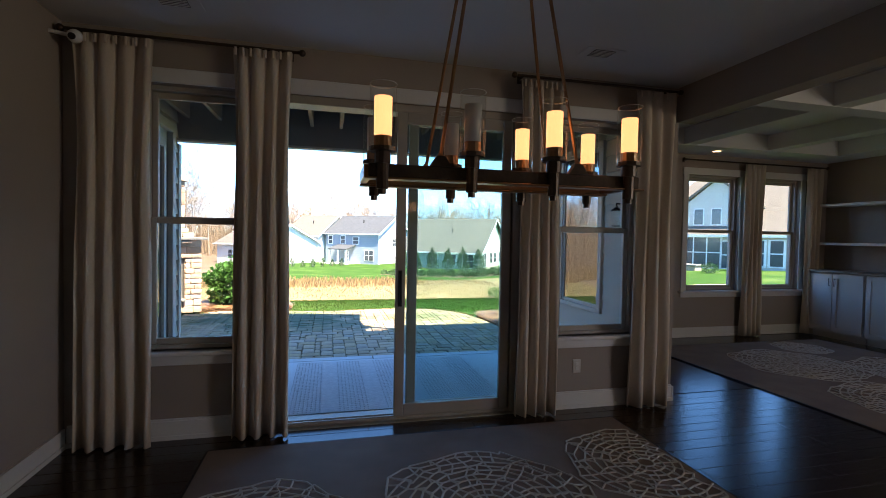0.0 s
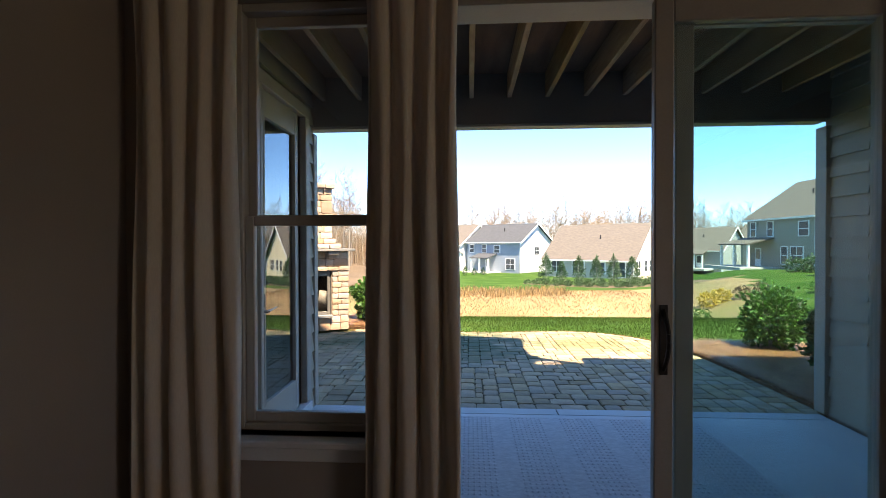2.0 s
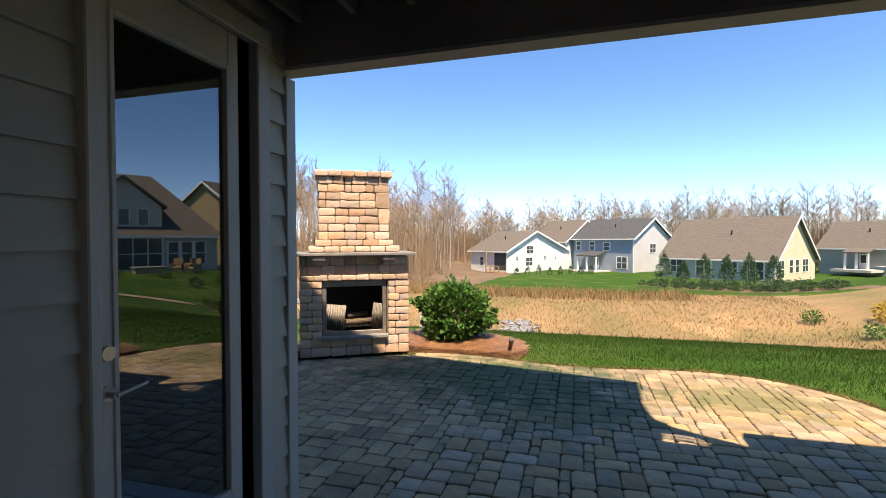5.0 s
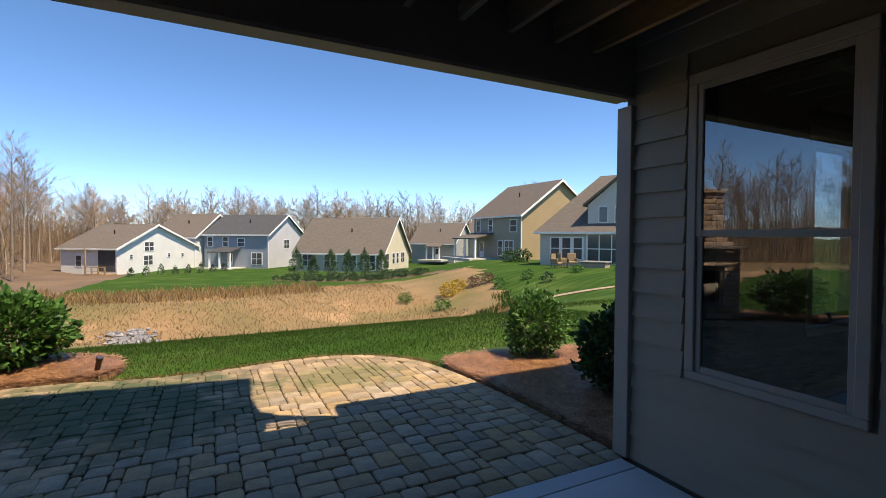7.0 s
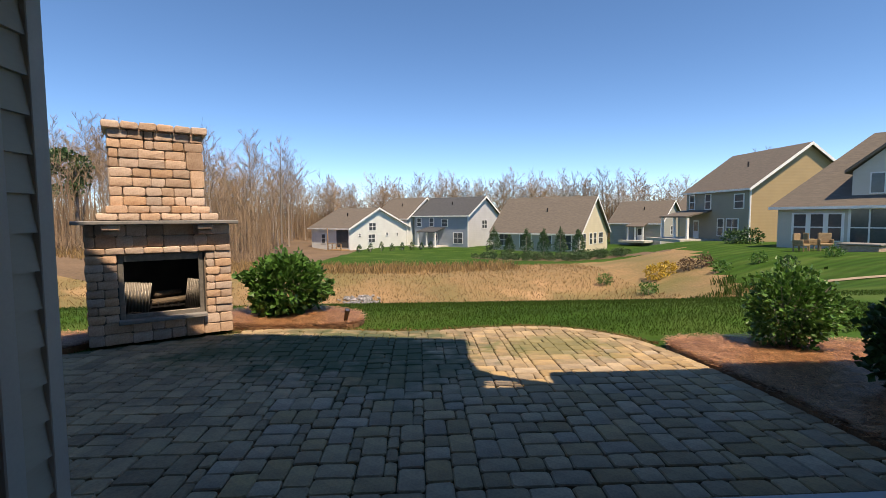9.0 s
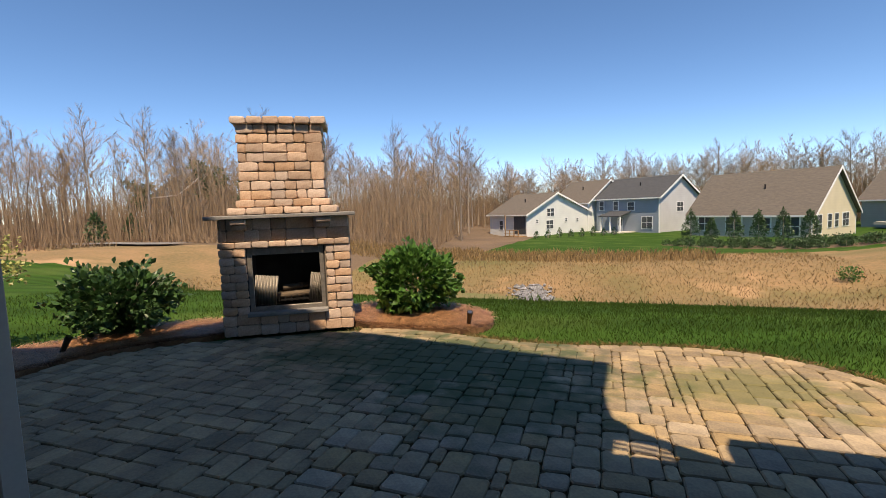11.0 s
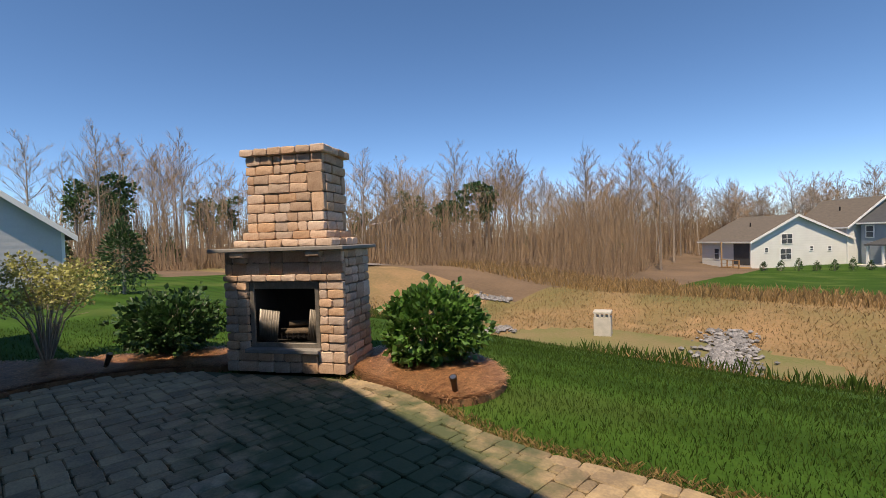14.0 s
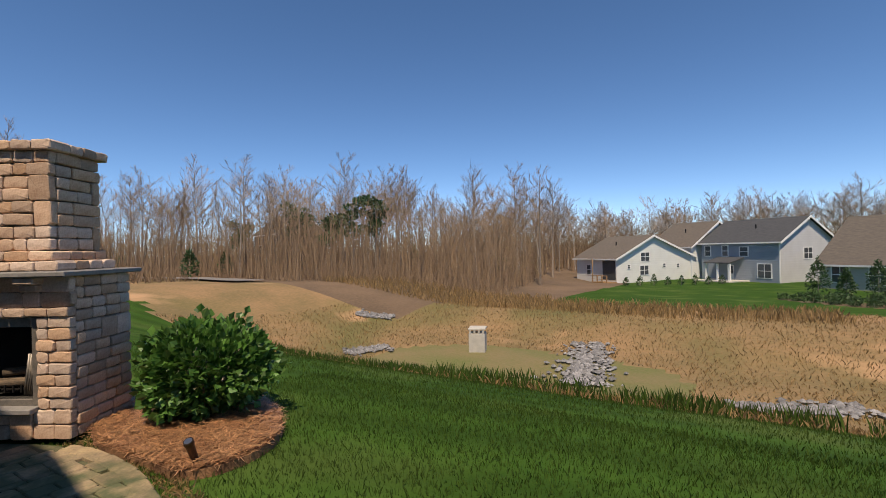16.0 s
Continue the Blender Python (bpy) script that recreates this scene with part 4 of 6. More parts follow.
tagged(part("worktop", boxm(7.36, 7.845, 3.18, 5.82, 1.0, 1.035, 0.005), mat("brown stone worktop", (0.26, 0.2, 0.15), (0.18, 0.14, 0.11), rough=0.35, scale=8, fine=60, bump=0.05), None, "brown stone worktop on the white cabinets"), category="worktop")
for z in (1.42, 2.02):
    tagged(part("wall_shelf", boxm(7.55, 7.845, 3.2, 5.75, z, z + 0.04, 0.004), TRIM, None, "thick floating wall shelf above the cabinets"), category="shelf", group="floating shelves")
CAN = glow("recessed lamp", (1.0, 0.60, 0.28), 0.4)
for x, y in ((5.35, 5.52), (7.5, 4.6)):
    c = thing("recessed_light", pose(x, y, 2.74), "lit warm recessed ceiling downlight", "ceiling light", "recessed lights")
    part("trim_ring", tube((0, 0, -0.008), (0, 0, 0), 0.075, n=24), WHITE, c)
    part("lamp", tube((0, 0, -0.011), (0, 0, -0.008), 0.055, n=24), CAN, c)

# ---- porch things ----
pr = thing("outdoor_rug", pose(0, 0, 0), "woven grey outdoor rug with ribbed bands on the porch slab", "rug")
part("weave", boxm(-0.35, 1.68, 4.08, 5.72, -0.10, -0.092, 0.003), MATTING, pr)
verts, faces = [], []
for i in range(56):
    for j in range(34):
        x, y = -0.33 + 0.0355 * i, 4.10 + 0.0475 * j
        if (i // 4) % 3 == 2:
            continue
        k = len(verts)
        verts += [(x, y + 0.012, -0.092), (x + 0.015, y, -0.092), (x + 0.03, y + 0.012, -0.092), (x + 0.015, y + 0.036, -0.092), (x + 0.015, y + 0.015, -0.087)]
        faces += [(k, k + 1, k + 4), (k + 1, k + 2, k + 4), (k + 2, k + 3, k + 4), (k + 3, k, k + 4)]
tagged(fast("raised_weave", verts, faces, MATTING, pr, "raised woven knots"), kind="stuff")
for m, lab in ((pose(XL, 4.14, 1.74), "black wall lantern with clear glass on the side wall"), (pose(XR, 4.10, 1.74, 0, 0, 180), "black wall lantern with clear glass beside the window")):
    lan = thing("wall_lantern", m, lab, "wall lamp", "porch lanterns")
    part("mount_block", boxm(0, 0.025, -0.07, 0.07, -0.12, 0.14, 0.004), OUTTRIM, lan)
    part("back_plate", boxm(0.025, 0.04, -0.05, 0.05, -0.02, 0.11, 0.004), BLACK, lan)
    part("arm", add_tube(tube((0.04, 0, 0.06), (0.14, 0, 0.07), 0.009, n=8), (0.14, 0, 0.07), (0.14, 0, 0.02), 0.009, n=8), BLACK, lan)
    part("cap", add_tube(tube((0.14, 0, 0.0), (0.14, 0, 0.03), 0.06, 0.02, n=12), (0.14, 0, -0.004), (0.14, 0, 0.0), 0.062, n=12), BLACK, lan)
    g = part("glass", tube((0.14, 0, -0.15), (0.14, 0, -0.004), 0.042, 0.05, n=12), CLEAR, lan)
    part("base_ring", tube((0.14, 0, -0.16), (0.14, 0, -0.15), 0.045, n=12), BLACK, lan)
lf = fast("dead_leaf", [(0, 0, 0), (0.03, 0.015, 0.012), (0.07, 0.0, 0.004), (0.03, -0.018, 0.010), (0.035, 0, 0.0)], [(0, 4, 1), (1, 4, 2), (0, 3, 4), (3, 2, 4)], STRAW, None, "small curled brown dead leaf on the slab")
lf.matrix_basis = pose(0.32, 3.96, -0.098, 0, 0, 20)
tagged(lf, category="leaf")

# ---- stone fireplace ----
stone_cache = {}


def stone_mesh(w, h, d, k):
    key = (round(w, 2), round(h, 2), round(d, 2), k)
    if key not in stone_cache:
        w, h, d = key[:3]
        rnd = random.Random(int(w * 1000 + h * 77 + d * 13 + k * 7))
        c, hw, hh = min(0.016, h * 0.17) * rnd.uniform(0.6, 1.3), w / 2 - 0.0015, h / 2 - 0.0015
        ring = [(-hw + c, -hh), (0, -hh), (hw - c, -hh), (hw, -hh + c), (hw, hh - c), (hw - c, hh), (0, hh), (-hw + c, hh), (-hw, hh - c), (-hw, -hh + c)]
        ring = [(x + rnd.uniform(-0.006, 0.004) * (1 if x > 0 else -1), z + rnd.uniform(-0.007, 0.003) * (1 if z > 0 else -1)) for x, z in ring]
        bm = bmesh.new()
        loops = [[bm.verts.new((x * q, yy + rnd.uniform(-0.003, 0.003), z * q2)) for x, z in ring] for q, q2, yy in ((1, 1, d), (1, 1, 0.008), (1 - 0.008 / hw, 1 - 0.007 / hh, 0.0))]
        for a, b in zip(loops, loops[1:]):
            for n_ in range(10):
                bm.faces.new((a[n_], a[(n_ + 1) % 10], b[(n_ + 1) % 10], b[n_]))
        mid = bm.verts.new((rnd.uniform(-0.2, 0.2) * hw, -0.003, rnd.uniform(-0.2, 0.2) * hh))
        for n_ in range(10):
            bm.faces.new((loops[2][n_], loops[2][(n_ + 1) % 10], mid))
        bmesh.ops.recalc_face_normals(bm, faces=bm.faces)
        stone_cache[key] = mesh_of("stone", bm, STONE, False)
    return stone_cache[key]


fp = thing("outdoor_fireplace", pose(-3.07, 9.50, -0.115, 0, 0, 31), "tan stacked-stone outdoor fireplace with a slate mantel and open firebox", "fireplace")
rs = random.Random(11)


def lay(parent, m, w, h, d=0.07, keep=None):
    """Ashlar: bands of two courses, some stones two courses high; m puts local x along the face and -y outwards."""
    bands = max(1, round(h / 0.2))
    bh = h / bands
    for b in range(bands):
        x = 0.0
        while x < w - 0.001:
            seg = min(rs.choice((0.2, 0.3, 0.36, 0.42, 0.5)), w - x)
            if w - x - seg < 0.1:
                seg = w - x
            rows = [(0.0, bh, [seg])] if seg < 0.24 and rs.random() < 0.75 else []
            if not rows:
                for z in (0.0, bh / 2):
                    cuts = [seg] if seg < 0.28 else ([seg * 0.55, seg * 0.45] if rs.random() < 0.6 else [seg * 0.35, seg * 0.65])
                    rows.append((z, bh / 2, cuts))
            for z, hh, cuts in rows:
                xx = x
                for c in cuts:
                    px, pz = xx + c / 2, b * bh + z + hh / 2
                    if keep is None or keep(px, pz):
                        piece("stone", stone_mesh(c, hh, d, rs.randrange(4)), parent, m @ pose(px, rs.uniform(-0.012, 0.006), pz, rs.uniform(-1, 1), rs.uniform(-1.2, 1.2), rs.uniform(-1.5, 1.5)))
                    xx += c
            x += seg


part("core", add_box(add_box(add_box(boxm(-0.72, -0.47, 0.03, 0.76, 0, 1.41), 0.45, 0.72, 0.03, 0.76, 0, 1.41), -0.47, 0.45, 0.03, 0.76, 0, 0.28), -0.47, 0.45, 0.03, 0.76, 1.05, 1.41), MORTAR, fp, "dark recessed joints")
part("firebox", add_box(add_box(add_box(add_box(boxm(-0.47, 0.45, 0.6, 0.64, 0.28, 1.05), -0.475, -0.455, 0.05, 0.6, 0.28, 1.05), 0.435, 0.455, 0.05, 0.6, 0.28, 1.05), -0.47, 0.45, 0.05, 0.6, 0.275, 0.30), -0.47, 0.45, 0.05, 0.6, 1.03, 1.055), SOOT, fp, "sooty black steel firebox")
base = new("base_stones"); base.parent = fp
side = lambda sx: pose(sx, 0, 0, 0, 0, 90) if sx > 0 else pose(sx, 0, 0, 0, 0, -90)
lay(base, pose(-0.76, 0, 0.0), 1.52, 0.26)
lay(base, pose(-0.76, 0, 0.26), 0.30, 0.80)
lay(base, pose(0.46, 0, 0.26), 0.30, 0.80)
lay(base, pose(-0.76, 0.012, 1.14), 1.52, 0.27)
for i in range(8):
    w = 1.52 / 8
    piece("stone", stone_mesh(w, 0.08, 0.1, i % 3), base, pose(-0.76 + w * (i + 0.5), -0.022, 1.10))
sides = new("side_stones"); sides.parent = fp
lay(sides, pose(0.76, 0.07, 0, 0, 0, 90), 0.70, 1.41)
lay(sides, pose(-0.76, 0.77, 0, 0, 0, -90), 0.70, 1.41)
part("mantel_slab", boxm(-0.86, 0.84, -0.15, 0.84, 1.41, 1.455, 0.008), SLATE, fp, "rough grey slate mantel slab")
for x in (-0.5, 0.46):
    cb = part("corbel", boxm(x - 0.09, x + 0.09, -0.12, 0.0, 1.345, 1.41, 0.012), STONE, fp, "projecting stone corbel")
    part("corbel_foot", boxm(x - 0.08, x + 0.08, -0.07, 0.0, 1.28, 1.345, 0.012), STONE, cb)
part("hearth_slab", boxm(-0.47, 0.46, -0.07, 0.1, 0.24, 0.285, 0.006), SLATE, fp, "blue-grey slate hearth sill")
chim = new("chimney_stones"); chim.parent = fp
for z, hw, y0 in ((1.455, 0.64, 0.03), (1.545, 0.55, 0.08)):
    n = int(hw * 2 / 0.2)
    for i in range(n):
        w = hw * 2 / n
        piece("stone", stone_mesh(w, 0.09, 0.2, i % 3), chim, pose(-hw + w * (i + 0.5), y0, z + 0.045))
    for s in (-1, 1):
        for i in range(3):
            d = (0.74 - y0 - 0.2) / 3
            piece("stone", stone_mesh(d, 0.09, 0.2, i % 3), chim, pose(s * hw, y0 + 0.2 + d * (i + 0.5), z + 0.045, 0, 0, 90 * s))
part("chimney_core", add_box(boxm(-0.46, 0.46, 0.17, 0.68, 1.45, 2.60), -0.5, 0.5, 0.12, 0.7, 1.46, 1.63), MORTAR, fp)
lay(chim, pose(-0.50, 0.13, 1.635), 1.0, 0.90)
lay(chim, pose(0.50, 0.20, 1.635, 0, 0, 90), 0.52, 0.90)
lay(chim, pose(-0.50, 0.72, 1.635, 0, 0, -90), 0.52, 0.90)
for i in range(6):
    w = 1.1 / 6
    piece("stone", stone_mesh(w, 0.085, 0.22, i % 3), chim, pose(-0.55 + w * (i + 0.5), 0.08, 2.578))
for s in (-1, 1):
    for i in range(3):
        piece("stone", stone_mesh(0.16, 0.085, 0.2, i % 3), chim, pose(s * 0.55, 0.30 + 0.08 + 0.16 * i, 2.578, 0, 0, 90 * s))
part("chimney_cap", boxm(-0.36, 0.36, 0.28, 0.64, 2.55, 2.615, 0.006), CEMENT, fp)
bm = bmesh.new()
for a, b, c, d in ((-0.455, -0.40, 0.285, 1.05), (0.385, 0.435, 0.285, 1.05), (-0.40, 0.385, 0.97, 1.05), (-0.40, 0.385, 0.285, 0.34)):
    add_box(bm, a, b, 0.045, 0.075, c, d, 0.004)
part("firebox_surround", bm, MESHC, fp, "dull bronze metal surround")
for x0, x1 in ((-0.39, -0.12), (0.22, 0.38)):
    verts, faces = [], []
    for i in range(41):
        u = i / 40
        for z in (0.36, 0.72):
            verts.append((x0 + (x1 - x0) * u + (0.05 if (z > 0.5) == (x0 > 0) else -0.0) * (1 if x0 > 0 else -1), 0.14 + 0.018 * math.sin(u * 50), z - 0.03 * u))
    for i in range(40):
        faces.append((2 * i, 2 * i + 2, 2 * i + 3, 2 * i + 1))
    ob = fast("spark_screen", verts, faces, MESHC, fp, "pleated wire spark curtain", True)
    ob.modifiers.new("thickness", 'SOLIDIFY').thickness = 0.003
grate = part("grate", boxm(-0.15, 0.25, 0.25, 0.27, 0.36, 0.38), BLACK, fp, "black iron log grate")
for k in range(6):
    x = -0.14 + 0.075 * k
    part("bar", add_box(boxm(x - 0.006, x + 0.006, 0.18, 0.45, 0.36, 0.375), x - 0.006, x + 0.006, 0.18, 0.192, 0.375, 0.43), BLACK, grate)
for p, q, r in (((-0.2, 0.28, 0.42), (0.28, 0.30, 0.44), 0.045), ((-0.16, 0.38, 0.43), (0.24, 0.40, 0.42), 0.05), ((-0.1, 0.30, 0.52), (0.2, 0.38, 0.53), 0.04)):
    part("log", tube(p, q, r, r * 0.85, 9), CHAR, fp, "charred ceramic log", True)

# ---- planting beds, shrubs and lamps by the patio ----
def bed(name, poly, z, label):
    bm = prism(poly, "z", -0.3, z)
    ob = struct(name, bm, STRAW, label)
    rnd = random.Random(len(name))
    verts, faces = [], []
    xs_, ys_ = [p[0] for p in poly], [p[1] for p in poly]
    area = (max(xs_) - min(xs_)) * (max(ys_) - min(ys_))
    for _ in range(int(area * 6500)):
        x, y = rnd.uniform(min(xs_) - 0.05, max(xs_) + 0.05), rnd.uniform(min(ys_) - 0.03, max(ys_) + 0.08)
        if not inside(x, y, poly):
            continue
        a, l = rnd.uniform(0, 6.28), rnd.uniform(0.05, 0.12)
        dx, dy, k = math.cos(a) * l, math.sin(a) * l, len(verts)
        zz = z + rnd.uniform(0, 0.05)
        nx, ny = -dy * 0.06, dx * 0.06
        verts += [(x - nx, y - ny, zz), (x + nx, y + ny, zz), (x + dx, y + dy, zz + rnd.uniform(-0.012, 0.02))]
        faces.append((k, k + 1, k + 2))
    tagged(fast(name + "_straw", verts, faces, NEEDLE, None, "loose rust-brown pine straw needles"), kind="stuff", category="mulch")


bed("mulch_bed_left", MULCH_L, -0.10, "rust-brown pine straw planting bed")
bed("mulch_bed_island", MULCH_I, -0.10, "rust-brown pine straw planting bed")
bed("mulch_bed_right", MULCH_R, -0.10, "rust-brown pine straw planting bed")


def leaf_ball(rx, ry, rz, n, size, seed, hollow=0.55, lump=0.18, narrow=0.42, cone=0.0):
    """Leaves of four facets each, spread through a lumpy rounded mass that stands on z = 0."""
    rnd = random.Random(seed)
    verts, faces = [], []
    off = seed * 3.7
    while len(faces) < n * 2:
        d = Vector((rnd.gauss(0, 1), rnd.gauss(0, 1), rnd.gauss(0, 1))).normalized()
        q = (hollow + (1 - hollow) * rnd.random() ** 0.6) * (1 + lump * 2 * noise.noise(d * 2.2 + Vector((off, 0, 0))) + lump * noise.noise(d * 6 + Vector((0, off, 0))))
        c = Vector((d.x * rx * q, d.y * ry * q, rz + d.z * rz * q))
        if cone:
            f = 1 - cone * c.z / (2 * rz)
            c.x, c.y = c.x * f * 1.3, c.y * f * 1.3
        if c.z < 0.03:
            continue
        a = (d + Vector((rnd.uniform(-0.8, 0.8), rnd.uniform(-0.8, 0.8), rnd.uniform(-0.5, 0.9)))).normalized()
        s = size * rnd.uniform(0.6, 1.3)
        b = a.orthogonal().normalized()
        b.rotate(Matrix.Rotation(rnd.uniform(0, 6.28), 3, a))
        tip, mid = c + a * s, c + a * s * 0.5
        up = a.cross(b) * s * 0.12
        k = len(verts)
        verts.extend([tuple(c), tuple(mid + b * s * narrow + up), tuple(tip), tuple(mid - b * s * narrow + up)])
        faces.extend([(k, k + 1, k + 2), (k, k + 2, k + 3)])
    return verts, faces


def shrub(name, x, y, z, rx, rz, n, size, material, seed, label, stems=9, **kw):
    t = thing(name, pose(x, y, z, 0, 0, seed * 40), label, "shrub", "patio shrubs")
    v, f = leaf_ball(rx, rx * 0.95, rz, n, size, seed, **kw)
    tagged(fast("foliage", v, f, material, t, ""), kind="stuff")
    rnd = random.Random(seed)
    for k in range(stems):
        a = 6.28 * k / stems
        bm = tube((0.04 * math.cos(a), 0.04 * math.sin(a), -0.05), (rx * 0.35 * math.cos(a), rx * 0.35 * math.sin(a), rz * 0.9), 0.016, 0.008, 6)
        for j in range(3):
            b = a + rnd.uniform(-0.7, 0.7)
            add_tube(bm, (rx * 0.35 * math.cos(a), rx * 0.35 * math.sin(a), rz * 0.9), (rx * 0.75 * math.cos(b), rx * 0.75 * math.sin(b), rz * rnd.uniform(1.1, 1.7)), 0.008, 0.003, 5)
        part("stem", bm, BARK, t)
    return t


shrub("shrub", -1.97, 10.83, -0.1, 0.58, 0.45, 4200, 0.085, LEAF, 1, "bright green glossy rounded shrub beside the fireplace", hollow=0.5)
shrub("shrub", -5.2, 8.98, -0.1, 0.58, 0.43, 3600, 0.085, LEAFD, 2, "dark green leafy shrub in the pine straw bed", hollow=0.35, lump=0.3)
shrub("shrub", 4.1, 8.5, -0.1, 0.42, 0.44, 3600, 0.055, LEAF, 3, "rounded small-leaved green shrub in the side bed", hollow=0.4, lump=0.22)
shrub("shrub", 3.98, 7.02, -0.1, 0.38, 0.43, 2600, 0.07, LEAFD, 4, "dark green shrub beside the house corner", hollow=0.4)
yb = thing("shrub", pose(-6.2, 7.7, -0.1), "open airy shrub with pale yellow spring leaves and bare stems", "shrub", "patio shrubs")
rnd = random.Random(9)
v, f = [], []
for k in range(26):
    a, t = rnd.uniform(0, 6.28), rnd.uniform(0.2, 0.95)
    e = Vector((math.cos(a) * t * 0.85, math.sin(a) * t * 0.85, rnd.uniform(0.95, 1.45) - 0.25 * t))
    m_ = Vector((e.x * 0.35, e.y * 0.35, e.z * 0.5))
    bm = add_tube(tube((0.03 * math.cos(a), 0.03 * math.sin(a), -0.05), m_, 0.013, 0.009, 5), m_, e, 0.009, 0.003, 5)
    for j in range(4):
        q = m_.lerp(e, rnd.uniform(0.1, 0.8)); add_tube(bm, q, q + Vector((rnd.uniform(-0.3, 0.3), rnd.uniform(-0.3, 0.3), rnd.uniform(0.05, 0.3))), 0.004, 0.002, 4)
    part("stem", bm, BARK, yb)
    vv, ff = leaf_ball(0.24, 0.24, 0.17, 130, 0.045, 30 + k, hollow=0.2)
    o = len(v)
    v += [(p[0] + e.x, p[1] + e.y, p[2] + e.z - 0.2) for p in vv]; f += [tuple(i + o for i in q) for q in ff]
tagged(fast("foliage", v, f, LEAFY, yb, "pale yellow young leaves"), kind="stuff")
for x, y, rz_ in ((-0.98, 10.12, 30), (-5.0, 8.15, 120)):
    sp = thing("garden_spotlight", pose(x, y, -0.10, 0, 0, rz_), "small bronze garden spotlight on a stake", "spotlight", "garden spotlights")
    part("stake", tube((0, 0, -0.1), (0, 0, 0.06), 0.008, n=6), BLACK, sp)
    part("knuckle", tube((-0.015, 0, 0.06), (0.015, 0, 0.06), 0.014, n=8), BLACK, sp)
    h_ = part("head", add_tube(tube((0, 0.02, 0.03), (0, -0.05, 0.17), 0.026, 0.032, 14), (0, -0.05, 0.17), (0, -0.065, 0.20), 0.036, n=14), BRONZE, sp)
    part("lens", tube((0, -0.0655, 0.201), (0, -0.066, 0.202), 0.028, n=14), STEEL, h_)

# ---- grass, reeds, rocks ----
rnd = random.Random(21)
PADS = (PATIO, MULCH_I, MULCH_R, MULCH_L)
def blades(name, n, box, hgt, width, material, test, label, lean=0.5):
    verts, faces = [], []
    for _ in range(n):
        x, y = rnd.uniform(box[0], box[1]), rnd.uniform(box[2], box[3])
        if not test(x, y):
            continue
        z = land(x, y) - 0.01
        a, h = rnd.uniform(0, 6.28), hgt * rnd.uniform(0.5, 1.2)
        cx, cy = math.cos(a), math.sin(a)
        lx, ly, k = rnd.uniform(-lean, lean) * h, rnd.uniform(-lean, lean) * h, len(verts)
        verts += [(x - cx * width, y - cy * width, z), (x + cx * width, y + cy * width, z), (x + lx * 0.4 + cx * width * 0.6, y + ly * 0.4 + cy * width * 0.6, z + h * 0.65), (x + lx, y + ly, z + h)]
        faces += [(k, k + 1, k + 2), (k, k + 2, k + 3)]
    return tagged(fast(name, verts, faces, material, None, label), kind="stuff", category="grass")


def on_lawn(x, y):
    return not any(inside(x, y, p) for p in PADS) and zone(x, y) == 0


blades("lawn_grass", 60000, (-3.0, 8.0, 9.4, 13.5), 0.055, 0.0035, BLADE, on_lawn, "short dark green lawn grass")
blades("lawn_grass", 45000, (-9.0, 12.0, 13.0, 20.0), 0.06, 0.006, BLADE, on_lawn, "short dark green lawn grass")
blades("lawn_grass", 14000, (-11.0, -3.4, 7.0, 13.0), 0.06, 0.006, BLADE, on_lawn, "short dark green lawn grass")
def fringe(x, y):
    return on_lawn(x, y) and any(inside(x + dx, y + dy, PATIO) for dx, dy in ((0, -0.22), (-0.2, -0.1), (0, -0.12)))
blades("dry_grass_edge", 26000, (-2.5, 3.2, 9.0, 10.4), 0.05, 0.004, DRYBLADE, fringe, "straw-coloured dry grass along the patio edge", 1.2)
def shore(x, y):
    return zone(x, y) in (1, 2) and (zone(x, y - 2.4) == 0 or zone(x - 1, y - 1.6) == 0) and noise.noise((x * 0.8, y * 0.8, 4)) > -0.12
blades("reeds", 60000, (-20, 18, 16, 28), 0.42, 0.012, BLADE, shore, "green rushes along the basin edge", 0.3)
blades("dry_reeds", 16000, (-20, 16, 16, 26), 0.22, 0.012, DRYBLADE, lambda x, y: zone(x, y) in (1, 2) and zone(x, y - 2.2) == 0, "straw-coloured dry grass along the basin edge", 0.7)
blades("dry_grass", 30000, (-22, 14, 20, 44), 0.16, 0.02, DRYBLADE, lambda x, y: zone(x, y) == 1, "dry tan grass on the basin slope", 0.8)
blades("crest_grass", 9000, (-30, 8, 39, 47), 0.55, 0.03, DRYBLADE, lambda x, y: zone(x, y) in (1, 3), "tall tan grass on the crest", 0.4)


